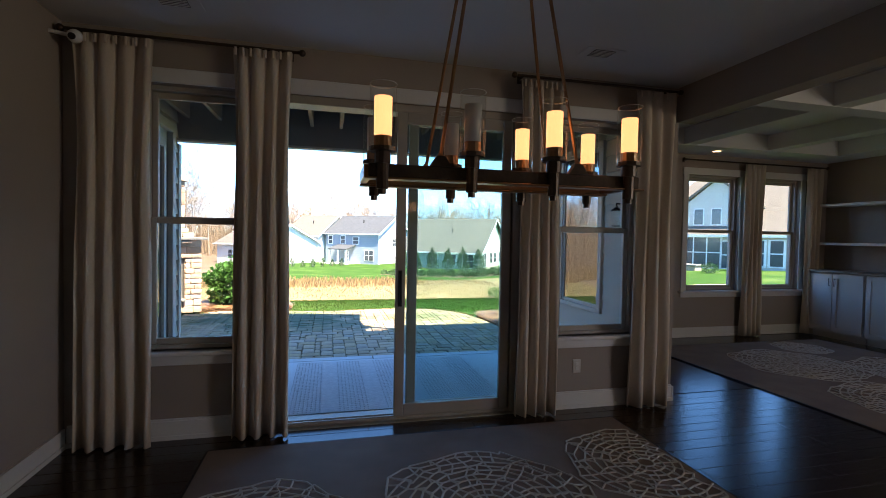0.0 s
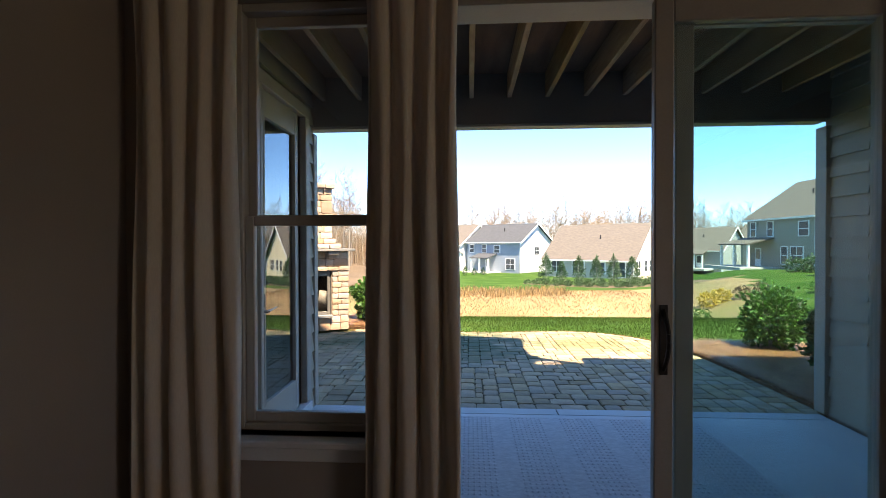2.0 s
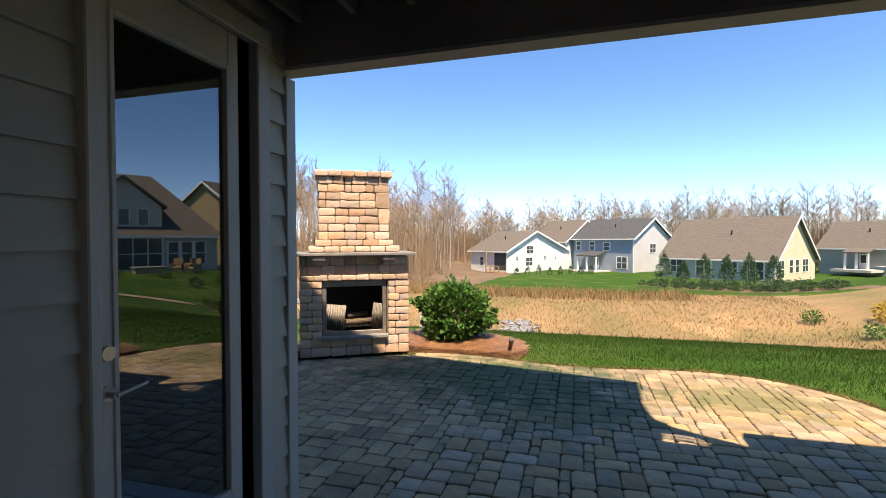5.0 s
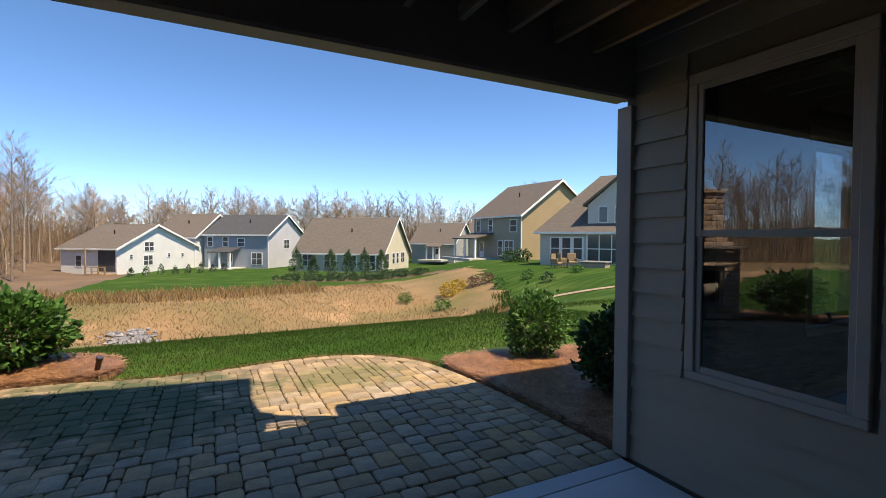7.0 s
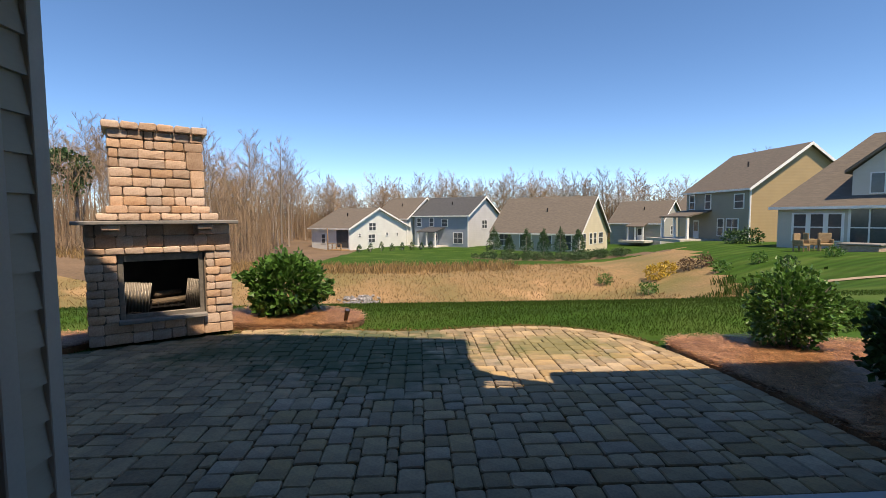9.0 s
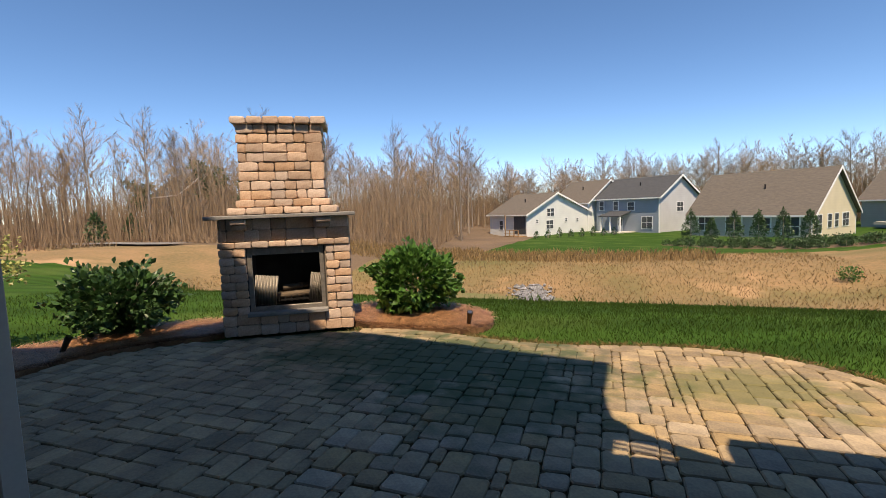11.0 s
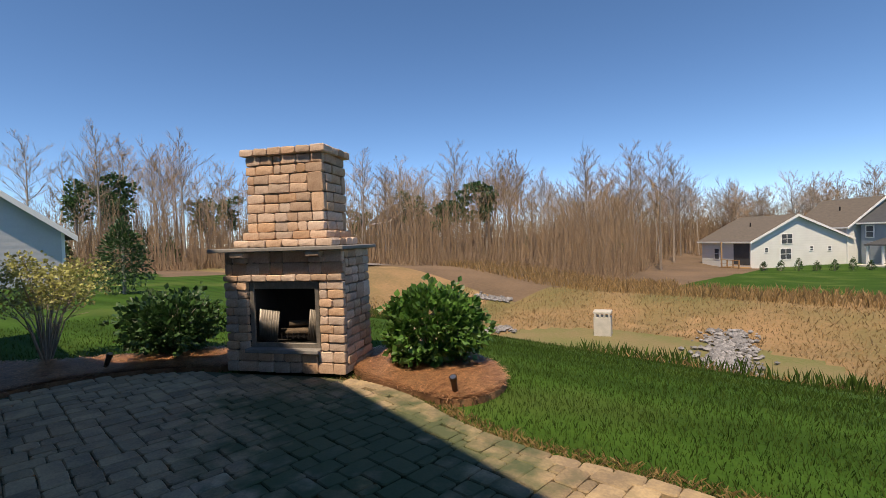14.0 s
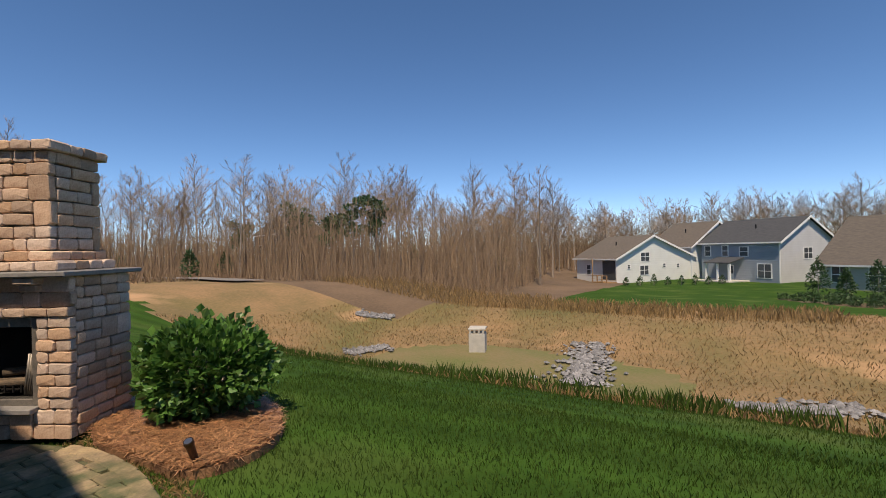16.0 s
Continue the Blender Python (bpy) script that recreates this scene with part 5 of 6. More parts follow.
def rock_bed(name, x0, y0, x1, y1, width, n, seed, label):
    r = random.Random(seed)
    verts, faces = [], []
    ico = [(0, 0, 1), (0.9, 0, 0.3), (0.28, 0.85, 0.3), (-0.72, 0.53, 0.3), (-0.72, -0.53, 0.3), (0.28, -0.85, 0.3), (0, 0, -0.5)]
    fc = [(0, i, i % 5 + 1) for i in range(1, 6)] + [(6, i % 5 + 1, i) for i in range(1, 6)]
    dx, dy = x1 - x0, y1 - y0
    l_ = math.hypot(dx, dy)
    for _ in range(n):
        t, s = r.random(), r.gauss(0, 0.33) * width
        x, y = x0 + dx * t - dy / l_ * s, y0 + dy * t + dx / l_ * s
        q, k, a = r.uniform(0.07, 0.19), len(verts), r.uniform(0, 6.28)
        z = land(x, y) + 0.05
        for p in ico:
            m = r.uniform(0.75, 1.2) * q
            verts.append((x + (p[0] * math.cos(a) - p[1] * math.sin(a)) * m, y + (p[0] * math.sin(a) + p[1] * math.cos(a)) * m, z + p[2] * m * 0.8))
        faces += [tuple(i + k for i in t_) for t_ in fc]
    tagged(fast(name, verts, faces, ROCK, None, label), kind="stuff", category="rocks")
rock_bed("riprap", -2.3, 25.4, -3.7, 33.0, 1.5, 620, 1, "band of broken grey riprap stone running down the slope")
rock_bed("riprap", 2.6, 24.6, 6.0, 27.0, 1.0, 260, 2, "strip of broken grey riprap stone on the basin slope")
rock_bed("riprap", -14.5, 26.0, -13.5, 28.2, 1.0, 220, 3, "small heap of grey riprap stone")
rock_bed("riprap", -20.0, 33.0, -17.5, 34.0, 0.8, 220, 4, "small heap of grey riprap stone")
sg = thing("basin_outlet", pose(-8.6, 29.5, land(-8.6, 29.5) - 0.1, 0, 0, 20), "pale precast concrete drain riser standing in the basin", "drain riser")
part("riser", boxm(-0.42, 0.42, -0.42, 0.42, 0, 1.05, 0.03), CEMENT, sg)
for k in range(4):
    x = -0.33 + 0.22 * k
    part("grate_post", boxm(x - 0.05, x + 0.05, -0.43, -0.36, 1.05, 1.22, 0.01), CEMENT, sg)
part("cover", boxm(-0.44, 0.44, -0.44, 0.44, 1.22, 1.32, 0.02), CEMENT, sg)
road = []
for i in range(41):
    x = -98 + 1.6 * i
    for w in (-1.8, 1.8):
        y = 33 + 0.10 * (x + 52) + w
        road.append((x, y, land(x, y) + 0.18))
tagged(fast("road", road, [(2 * i, 2 * i + 2, 2 * i + 3, 2 * i + 1) for i in range(40)], ROAD, None, "pale narrow road through the trees"), kind="structure")

verts = []
for i in range(25):
    x, y = 15.4 + 0.10 * i, 22.6 - 0.31 * i + 0.25 * math.sin(i * 0.5)
    for w in (-0.3, 0.3):
        verts.append((x + w * 0.95, y + w * 0.3, land(x + w * 0.95, y + w * 0.3) + 0.03))
tagged(fast("garden_path", verts, [(2 * i, 2 * i + 2, 2 * i + 3, 2 * i + 1) for i in range(24)], mat("pale gravel", (0.42, 0.33, 0.22), (0.30, 0.23, 0.15), rough=0.95, scale=3, fine=30, bump=0.4), None, "narrow pale gravel path across the lawn"), kind="structure")

# ---- houses ----
def house(c, yaw, lx, dy, base, eave, peak, wall_c, roof_m, label, gable_wins=(), eave_wins=(), ridge=0.5, porch=None, lit_gable_c=None, deck=False, dormer=False, hip=0.0):
    """A gabled house. c is its near corner, local x runs along the eave wall up to the corner, local y into the depth."""
    t = thing("house", pose(c[0], c[1], base, 0, 0, yaw), label, "house", "houses across the basin")
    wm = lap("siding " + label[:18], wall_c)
    # the gable's separate colour has the sunlight on that side put into it
    gm = lap("sun-lightened gable siding " + label[:12], lit_gable_c) if lit_gable_c else wm
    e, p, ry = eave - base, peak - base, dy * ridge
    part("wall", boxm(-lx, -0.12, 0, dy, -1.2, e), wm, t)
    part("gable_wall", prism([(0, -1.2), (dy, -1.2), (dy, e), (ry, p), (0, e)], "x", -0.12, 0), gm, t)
    if not hip:
        part("far_gable_wall", prism([(0, e), (dy, e), (ry, p)], "x", -lx, -lx + 0.12), gm, t)
    o = 0.45
    s0, s1 = (p - e) / ry, (p - e) / (dy - ry)
    if hip:
        z0, x1 = e - o * s0, -lx - o
        corners = [(x1, -o, z0), (o, -o, z0), (o, ry, p), (x1 + hip, ry, p), (x1, dy + o, z0), (o, dy + o, z0)]
        vs = corners + [(a, b, c + 0.16) for a, b, c in corners]
        fast("roof", vs, [(6, 7, 8, 9), (0, 3, 2, 1), (0, 1, 7, 6), (1, 2, 8, 7)], roof_m, t)
        fast("roof", vs, [(10, 9, 8, 11), (4, 5, 2, 3), (4, 10, 11, 5), (5, 11, 8, 2)], roof_m, t)
        fast("hip_roof", vs, [(6, 9, 10), (0, 4, 3), (0, 6, 10, 4)], roof_m, t)
    else:
        part("roof", prism([(-o, e - o * s0), (ry, p), (ry, p + 0.18), (-o, e - o * s0 + 0.16)], "x", -lx - o, o), roof_m, t)
        part("roof", prism([(dy + o, e - o * s1), (dy + o, e - o * s1 + 0.16), (ry, p + 0.18), (ry, p)], "x", -lx - o, o), roof_m, t)
    part("bargeboard", prism([(-o, e - o * s0 - 0.12), (-o, e - o * s0 + 0.17), (ry, p + 0.19), (dy + o, e - o * s1 + 0.17), (dy + o, e - o * s1 - 0.12), (ry, p - 0.12)], "x", o, o + 0.05), WHITE, t, "white bargeboard")
    part("fascia", boxm(-lx - o, o, -o - 0.04, -o, e - o * s0 - 0.02, e - o * s0 + 0.17), WHITE, t)
    for y in (0, dy):
        part("corner_board", boxm(-0.10, 0.03, min(y, y - 0.1) if y else -0.03, (y + 0.03) if y else 0.1, -1.0, e), WHITE, t)

    def win(m, w, h, panes=2):
        b = part("window", boxm(-w / 2 - 0.1, w / 2 + 0.1, -0.05, 0.0, -0.1, h + 0.1), WHITE, t)
        b.matrix_basis = m
        for k in range(panes):
            pw_ = w / panes
            for z0, z1 in ((0.0, h / 2 - 0.04), (h / 2 + 0.04, h)):
                part("pane", boxm(-w / 2 + pw_ * k + 0.05, -w / 2 + pw_ * (k + 1) - 0.05, -0.062, -0.051, z0, z1), PANE, b)
    for y, z, w, h in gable_wins:
        win(pose(0, y, z, 0, 0, 90), w, h, max(1, round(w / 0.9)))
    for x, z, w, h in eave_wins:
        win(pose(-x, 0, z), w, h, max(1, round(w / 0.9)))
    part("vent_pipe", tube((-lx * 0.45, ry * 0.55, e), (-lx * 0.45, ry * 0.55, e + (p - e) * 0.55 + 0.7), 0.09, n=8), BLACK, t)
    if porch:
        x, w, d, h = porch
        part("porch_roof", prism([(-d - 0.3, h), (0, h + 0.7), (0, h + 0.85), (-d - 0.3, h + 0.15)], "x", -x - w / 2, -x + w / 2), roof_m, t)
        part("porch_floor", boxm(-x - w / 2 - 0.8, -x + w / 2 + 0.8, -d - 1.5, 0, -0.3, 0.05), CEMENT, t)
        for k in range(3):
            px = -x - w / 2 + 0.2 + (w - 0.4) * k / 2
            part("porch_post", boxm(px - 0.12, px + 0.12, -d - 0.1, -d + 0.14, 0, h), WHITE, t)
        dd = part("door", boxm(-x - 0.5, -x + 0.5, -0.06, 0, 0.05, 2.15), WHITE, t)
        part("pane", boxm(-x - 0.35, -x + 0.35, -0.075, -0.062, 0.9, 2.0), PANE, dd)
    if deck:
        part("screen_opening", boxm(-2.9, -0.2, -0.03, 0.03, 0.35, e - 0.3), PANE, t)
        part("deck_floor", boxm(-3.2, 0.1, -1.8, 0.0, -0.05, 0.1), JOIST, t)
        for k in range(4):
            part("deck_post", boxm(-3.1 + k, -2.96 + k, -1.8, -1.66, -1.2, 1.1 if k else e), JOIST, t)
        part("deck_rail", add_box(boxm(-3.2, 0.1, -1.8, -1.74, 1.0, 1.1), -3.2, 0.1, -1.8, -1.74, 0.5, 0.55), JOIST, t)
    if dormer:
        x, w = dormer
        zb = e - 0.2
        part("dormer_wall", prism([(-x - w / 2, zb), (-x + w / 2, zb), (-x + w / 2, zb + 2.3), (-x, zb + 2.3 + w * 0.42), (-x - w / 2, zb + 2.3)], "y", 0.4, ry), gm, t)
        for s in (-1, 1):
            part("dormer_roof", prism([(-x + s * (w / 2 + 0.35), zb + 2.15), (-x, zb + 2.3 + w * 0.42), (-x, zb + 2.5 + w * 0.42), (-x + s * (w / 2 + 0.35), zb + 2.35)], "y", 0.05, ry), roof_m, t)
        for k in (-1, 0, 1):
            b = part("window", boxm(-0.4, 0.4, -0.05, 0, 0, 1.4), WHITE, t)
            b.matrix_basis = pose(-x + k * 1.3, 0.4, zb + 0.75)
            part("pane", boxm(-0.32, 0.32, -0.062, -0.051, 0.08, 1.32), PANE, b)
    return t


PANE = mat("dark window pane", (0.05, 0.06, 0.07), (0.08, 0.09, 0.10), rough=0.08, scale=0.6, fine=6, bump=0)
house((-10.8, 77.0), -38, 9, 14.5, -3.7, -0.25, 2.9, (0.72, 0.73, 0.70), SHINGLE, "white sided one-storey house with a timber deck", gable_wins=((5.2, 3.0, 1.6, 1.2), (5.0, 1.0, 1.6, 1.3), (2.2, 2.0, 0.5, 0.5), (8.8, 2.0, 0.5, 0.5), (11.5, 1.9, 0.5, 0.5)), eave_wins=((6.0, 1.0, 0.9, 1.4),), ridge=0.45, deck=True)
house((-2, 88.0), -38, 8, 11, -3.7, 1.3, 5.0, (0.72, 0.73, 0.70), SHINGLE, "white house wing with steep twin gables", gable_wins=((5.5, 4.2, 0.8, 1.2),), ridge=0.5)
# gable colours below are lightened for the sun, not a second paint
house((8.4, 81.5), -38, 11.5, 11, -3.6, 1.75, 4.9, (0.27, 0.31, 0.36), SHINGLE2, "blue-grey two-storey house with a stone back porch", gable_wins=((5.5, 3.0, 1.7, 1.4),), eave_wins=((10.4, 3.4, 0.9, 1.4), (7.6, 3.4, 0.9, 1.4), (4.8, 3.4, 1.2, 1.2), (2.0, 0.5, 1.8, 1.8)), lit_gable_c=(0.55, 0.55, 0.56), porch=(6.8, 4.0, 2.6, 2.4))
house((21.6, 64.6), -40, 13.5, 11.5, -3.4, -0.75, 4.15, (0.50, 0.47, 0.40), SHINGLE, "cream one-storey house with a long brown roof", gable_wins=((1.4, 0.4, 1.6, 2.0), (4.2, 0.9, 1.0, 1.5), (6.0, 0.9, 1.0, 1.5), (8.5, 0.9, 1.7, 1.5)), eave_wins=((11.5, 0.6, 1.6, 1.6), (8.0, 0.5, 1.8, 1.8), (4.8, 0.6, 1.6, 1.5), (2.0, 0.2, 1.7, 2.0)), lit_gable_c=(0.68, 0.60, 0.43))
house((33.73, 49.22), -87.4, 10.4, 12.4, -1.32, 4.28, 8.63, (0.30, 0.28, 0.22), SHINGLE, "tan two-storey house with a covered porch", gable_wins=((8.6, 2.6, 0.7, 0.7),), eave_wins=((9.3, 3.5, 0.9, 1.6), (6.4, 3.5, 0.9, 1.6), (1.5, 3.5, 1.3, 1.4), (4.2, 0.5, 0.9, 1.8), (2.4, 0.6, 1.7, 1.7)), lit_gable_c=(0.38, 0.28, 0.145), porch=(8.4, 5.4, 2.8, 2.5))
house((33.8, 24.35), -60, 14.3, 12, -0.87, 2.18, 7.22, (0.52, 0.49, 0.42), SHINGLE, "beige one-and-a-half-storey house with a wide dormer gable", eave_wins=((12.9, 0.5, 0.8, 1.8), (11.9, 0.5, 0.8, 1.8), (10.9, 0.5, 0.8, 1.8), (8.6, 0.2, 3.0, 2.4), (6.6, 0.2, 0.9, 2.1), (4.6, 0.5, 0.9, 1.9), (3.4, 0.5, 0.9, 1.9)), lit_gable_c=(0.56, 0.53, 0.47), dormer=(7.6, 5.2), gable_wins=((5.5, 1.0, 1.8, 1.4), (5.5, 4.2, 1.8, 1.4)), hip=4.1)
house((41, 80), -50, 9, 10, -2.8, 0.3, 4.0, (0.36, 0.36, 0.33), SHINGLE, "grey-green far house with a gabled porch", porch=(3.5, 3.0, 2.0, 2.3), gable_wins=((5, 1.0, 1.7, 1.4),))
house((52, 78), -55, 9, 10, -2.4, 2.4, 5.8, (0.40, 0.37, 0.32), SHINGLE, "beige far two-storey house", gable_wins=((5, 3.0, 1.7, 1.4),))
house((-26.5, 1.9), 6, 9, 8.6, -0.35, 2.3, 5.6, (0.50, 0.51, 0.54), SHINGLE, "pale grey sided neighbouring house", gable_wins=((5, 1, 1.6, 1.4),))
house((-62, 60), -20, 12, 9, 0.5, 5.0, 8.5, (0.12, 0.12, 0.12), SHINGLE2, "dark house far off among the trees", eave_wins=((3, 1, 1.4, 1.4), (8, 1, 1.4, 1.4)))

# garden features by the houses
def conifer(x, y, hgt, r, seed, n=1500, size=0.16, label="slim green pyramidal evergreen", group="evergreens by the houses"):
    t = thing("evergreen_tree", pose(x, y, land(x, y) - 0.05, 0, 0, seed * 50), label, "tree", group)
    v_, f_ = leaf_ball(r, r, hgt / 2, n, size, seed, hollow=0.3, lump=0.15, narrow=0.3, cone=0.78)
    tagged(fast("crown", v_, f_, LEAFC, t), kind="stuff")
    part("trunk", tube((0, 0, -0.2), (0, 0, hgt * 0.8), 0.07, 0.02, 6), BARK, t)
for k, (x, y, h) in enumerate(((9.6, 62.0, 3.6), (11.4, 61.0, 2.6), (13.2, 59.6, 3.4), (15.0, 58.3, 3.2), (16.7, 57.2, 3.3), (18.4, 56.0, 3.1))):
    conifer(x, y, h, h * 0.27, k, 900, 0.2)
for k in range(8):
    conifer(-8.5 + k * 1.5, 71.0 + k * 1.1, 1.1 + 0.2 * (k % 3), 0.45, 20 + k, 260, 0.16)
conifer(-17.6, 10.9, 2.8, 0.95, 41, 2600, 0.12, "bushy green evergreen beside the neighbouring lawn")
def small_shrub(x, y, r, material, seed, label):
    t = thing("shrub", pose(x, y, land(x, y) - 0.05, 0, 0, seed * 31), label, "shrub", "garden shrubs")
    v_, f_ = leaf_ball(r, r, r * 0.75, int(260 + 200 * r), r * 0.22, seed, hollow=0.3, lump=0.25)
    tagged(fast("foliage", v_, f_, material, t), kind="stuff")
    part("stem", tube((0, 0, -0.1), (0, 0, r * 0.8), 0.02, 0.01, 5), BARK, t)
r_ = random.Random(77)
for k in range(46):
    u, w_ = k % 12, k // 12
    x, y = 6.5 + u * 1.05 + w_ * 0.9 + r_.uniform(-0.25, 0.25), 57.5 - u * 0.72 - w_ * 1.7 + r_.uniform(-0.25, 0.25)
    small_shrub(x, y, r_.uniform(0.38, 0.6), LEAFC, 100 + k, "low green groundcover shrub on the planted bank")
YEL = leaf_mat("forsythia flowers", (0.50, 0.34, 0.03), (0.40, 0.28, 0.05), 0.2)
for k, (x, y, r, m_, lab) in enumerate(((15.5, 33, 0.7, YEL, "yellow flowering shrub on the slope"), (16.6, 33.6, 0.6, YEL, "yellow flowering shrub on the slope"), (17.8, 33.3, 0.55, LITTER, "low russet shrub on the slope"), (18.8, 33.0, 0.55, LITTER, "low russet shrub on the slope"), (18.2, 30.5, 0.5, LEAF, "small green lawn shrub"), (20.2, 30.0, 0.45, LEAF, "small green lawn shrub"), (19.5, 27.0, 0.45, LEAFD, "small green lawn shrub"), (22.5, 27.5, 0.4, LEAF, "small green lawn shrub"), (24.5, 25.5, 0.5, LEAFD, "small green lawn shrub"), (12.5, 34, 0.5, LEAF, "small green slope shrub"), (13.5, 30, 0.5, LEAF, "small green slope shrub"), (27.0, 42.0, 0.8, LEAFD, "dark green shrub by the house"), (28.2, 41.5, 0.9, LEAFD, "dark green shrub by the house"), (30.5, 37.5, 0.7, LEAF, "green shrub by the house"))):
    small_shrub(x, y, r, m_, 200 + k, lab)
# patio seating, fire bowl and covered grill beside the beige house
TAN = mat("tan wicker", (0.34, 0.24, 0.13), (0.24, 0.17, 0.09), rough=0.8, scale=9, fine=60, bump=0.4)
chair = thing("patio_chair", pose(25.0, 32.6, land(25.0, 32.6), 0, 0, 20), "tan wicker patio armchair", "chair", "patio chairs")
part("seat", boxm(-0.35, 0.35, -0.35, 0.35, 0.35, 0.5, 0.03), TAN, chair)
part("backrest", boxm(-0.35, 0.35, 0.25, 0.37, 0.5, 1.15, 0.03), TAN, chair)
for x in (-0.36, 0.28):
    part("armrest", boxm(x, x + 0.08, -0.3, 0.3, 0.5, 0.75, 0.02), TAN, chair)
for x in (-0.3, 0.3):
    for y in (-0.3, 0.3):
        part("leg", boxm(x - 0.03, x + 0.03, y - 0.03, y + 0.03, -0.05, 0.35), TAN, chair)
copy_thing(chair, pose(26.1, 32.0, land(26.1, 32.0), 0, 0, -30))
copy_thing(chair, pose(26.2, 33.2, land(26.2, 33.2), 0, 0, 70))
tb = thing("fire_table", pose(26.0, 29.4, land(26.0, 29.4), 0, 0, -60), "low square stone fire table", "table")
part("base", boxm(-0.9, 0.9, -0.7, 0.7, -0.1, 0.4, 0.03), STONE, tb); part("top", boxm(-1.0, 1.0, -0.8, 0.8, 0.4, 0.5, 0.02), SLATE, tb)
gr = thing("covered_grill", pose(29.3, 27.8, land(29.3, 27.8), 0, 0, -60), "black fabric-covered barbecue grill", "grill")
part("cover", prism([(-0.75, -0.1), (0.75, -0.1), (0.7, 0.9), (0.45, 1.2), (-0.45, 1.2), (-0.7, 0.9)], "y", -0.35, 0.35), BLACK, gr)

# ---- woods ----
def bare_tree(seed, hgt, spread, start, limbs, bush, trunk):
    """Trunk verts and branch verts of a leafless tree."""
    r = random.Random(seed)
    T, C = ([], []), ([], [])

    def seg(store, a, b, r0, r1, n):
        v_, f_ = store
        d = (b - a).normalized()
        u = d.orthogonal().normalized(); w = d.cross(u)
        k = len(v_)
        for c, q in ((a, r0), (b, r1)):
            for i in range(n):
                t = 2 * math.pi * i / n
                v_.append(tuple(c + (u * math.cos(t) + w * math.sin(t)) * q))
        for i in range(n):
            j = (i + 1) % n
            f_.append((k + i, k + j, k + n + j, k + n + i))

    def twig(p, d, length):
        v_, f_ = C
        u = d.orthogonal().normalized() * 0.013
        w = d.cross(u)
        k = len(v_)
        v_.extend([tuple(p + u), tuple(p - u * 0.5 + w), tuple(p - u * 0.5 - w), tuple(p + d * length + Vector((0, 0, 0.08 * length)))])
        f_.extend([(k, k + 1, k + 3), (k + 1, k + 2, k + 3), (k + 2, k, k + 3)])

    def jitter(d, a):
        return (d + Vector((r.gauss(0, a), r.gauss(0, a), abs(r.gauss(0, a)) * 0.7))).normalized()

    # trunk, ascending limbs, branches, twigs
    pts, p, d = [], Vector((0, 0, -0.3)), Vector((r.gauss(0, 0.03), r.gauss(0, 0.03), 1)).normalized()
    for i in range(10):
        pts.append(p)
        p, d = p + d * hgt / 10, (d + Vector((r.gauss(0, 0.05), r.gauss(0, 0.05), 0.12))).normalized()
    pts.append(p)
    for i in range(10):
        seg(T, pts[i], pts[i + 1], trunk * (1 - 0.088 * i), trunk * (1 - 0.088 * (i + 1)), 6)
    for k in range(limbs):
        f = start + (0.98 - start) * (k + r.random()) / limbs
        i = min(9, int(f * 10))
        p = pts[i].lerp(pts[i + 1], f * 10 - i)
        a, up = 2.4 * k + r.uniform(-0.5, 0.5), r.uniform(0.45, 1.0) + max(0, f - 0.7) * 3
        d = Vector((math.cos(a), math.sin(a), up)).normalized()
        length, rad = hgt * spread * (1.15 - 0.75 * (f - start) / (1 - start)) * r.uniform(0.7, 1.2), trunk * (1.05 - f) * 0.45 + 0.014
        for j_ in range(3):
            d = (d + Vector((r.gauss(0, 0.12), r.gauss(0, 0.12), 0.09))).normalized()
            q = p + d * length / 3
            seg(C, p, q, rad * (1 - 0.28 * j_), rad * (1 - 0.28 * (j_ + 1)), 4)
            for _ in range(3):
                b0, bd, bl = p.lerp(q, r.random()), jitter(d, 0.6), length * r.uniform(0.28, 0.55)
                b1 = b0 + bd * bl
                seg(C, b0, b1, 0.022, 0.011, 3)
                for _ in range(bush):
                    twig(b0.lerp(b1, r.uniform(0.2, 1)), jitter(bd, 0.65), bl * r.uniform(0.35, 0.75))
            p = q
    return T, C


kinds = []
for k, (h, sp, st, nl, bu, tr) in enumerate(((19, 0.33, 0.46, 15, 9, 0.25), (17, 0.22, 0.52, 12, 8, 0.19), (20, 0.26, 0.5, 14, 9, 0.23), (15, 0.18, 0.55, 10, 7, 0.13), (13, 0.18, 0.5, 10, 7, 0.11), (18, 0.38, 0.36, 18, 10, 0.25))):
    T, C = bare_tree(300 + k, h, sp, st, nl, bu, tr)
    t = thing("bare_tree", pose(0, 0, 0), "tall leafless grey-brown woodland tree" if k < 3 or k == 5 else "slender young leafless woodland tree", "tree", "woodland trees")
    fast("trunk", T[0], T[1], BARK, t, "", True)
    tagged(fast("crown", C[0], C[1], TWIG, t, "bare branches and twigs"), kind="stuff")
    kinds.append(t)
r_ = random.Random(5)
spots = []
def away(x, y, d):
    return all((x - a) ** 2 + (y - b) ** 2 > d * d for a, b in spots)
def free(x, y):
    return not (-22 < x < 60 and 62 < y < 92 and x > -14) and not (abs(y - (33 + 0.10 * (x + 52))) < 3.5 and x < -20)
tries = 0
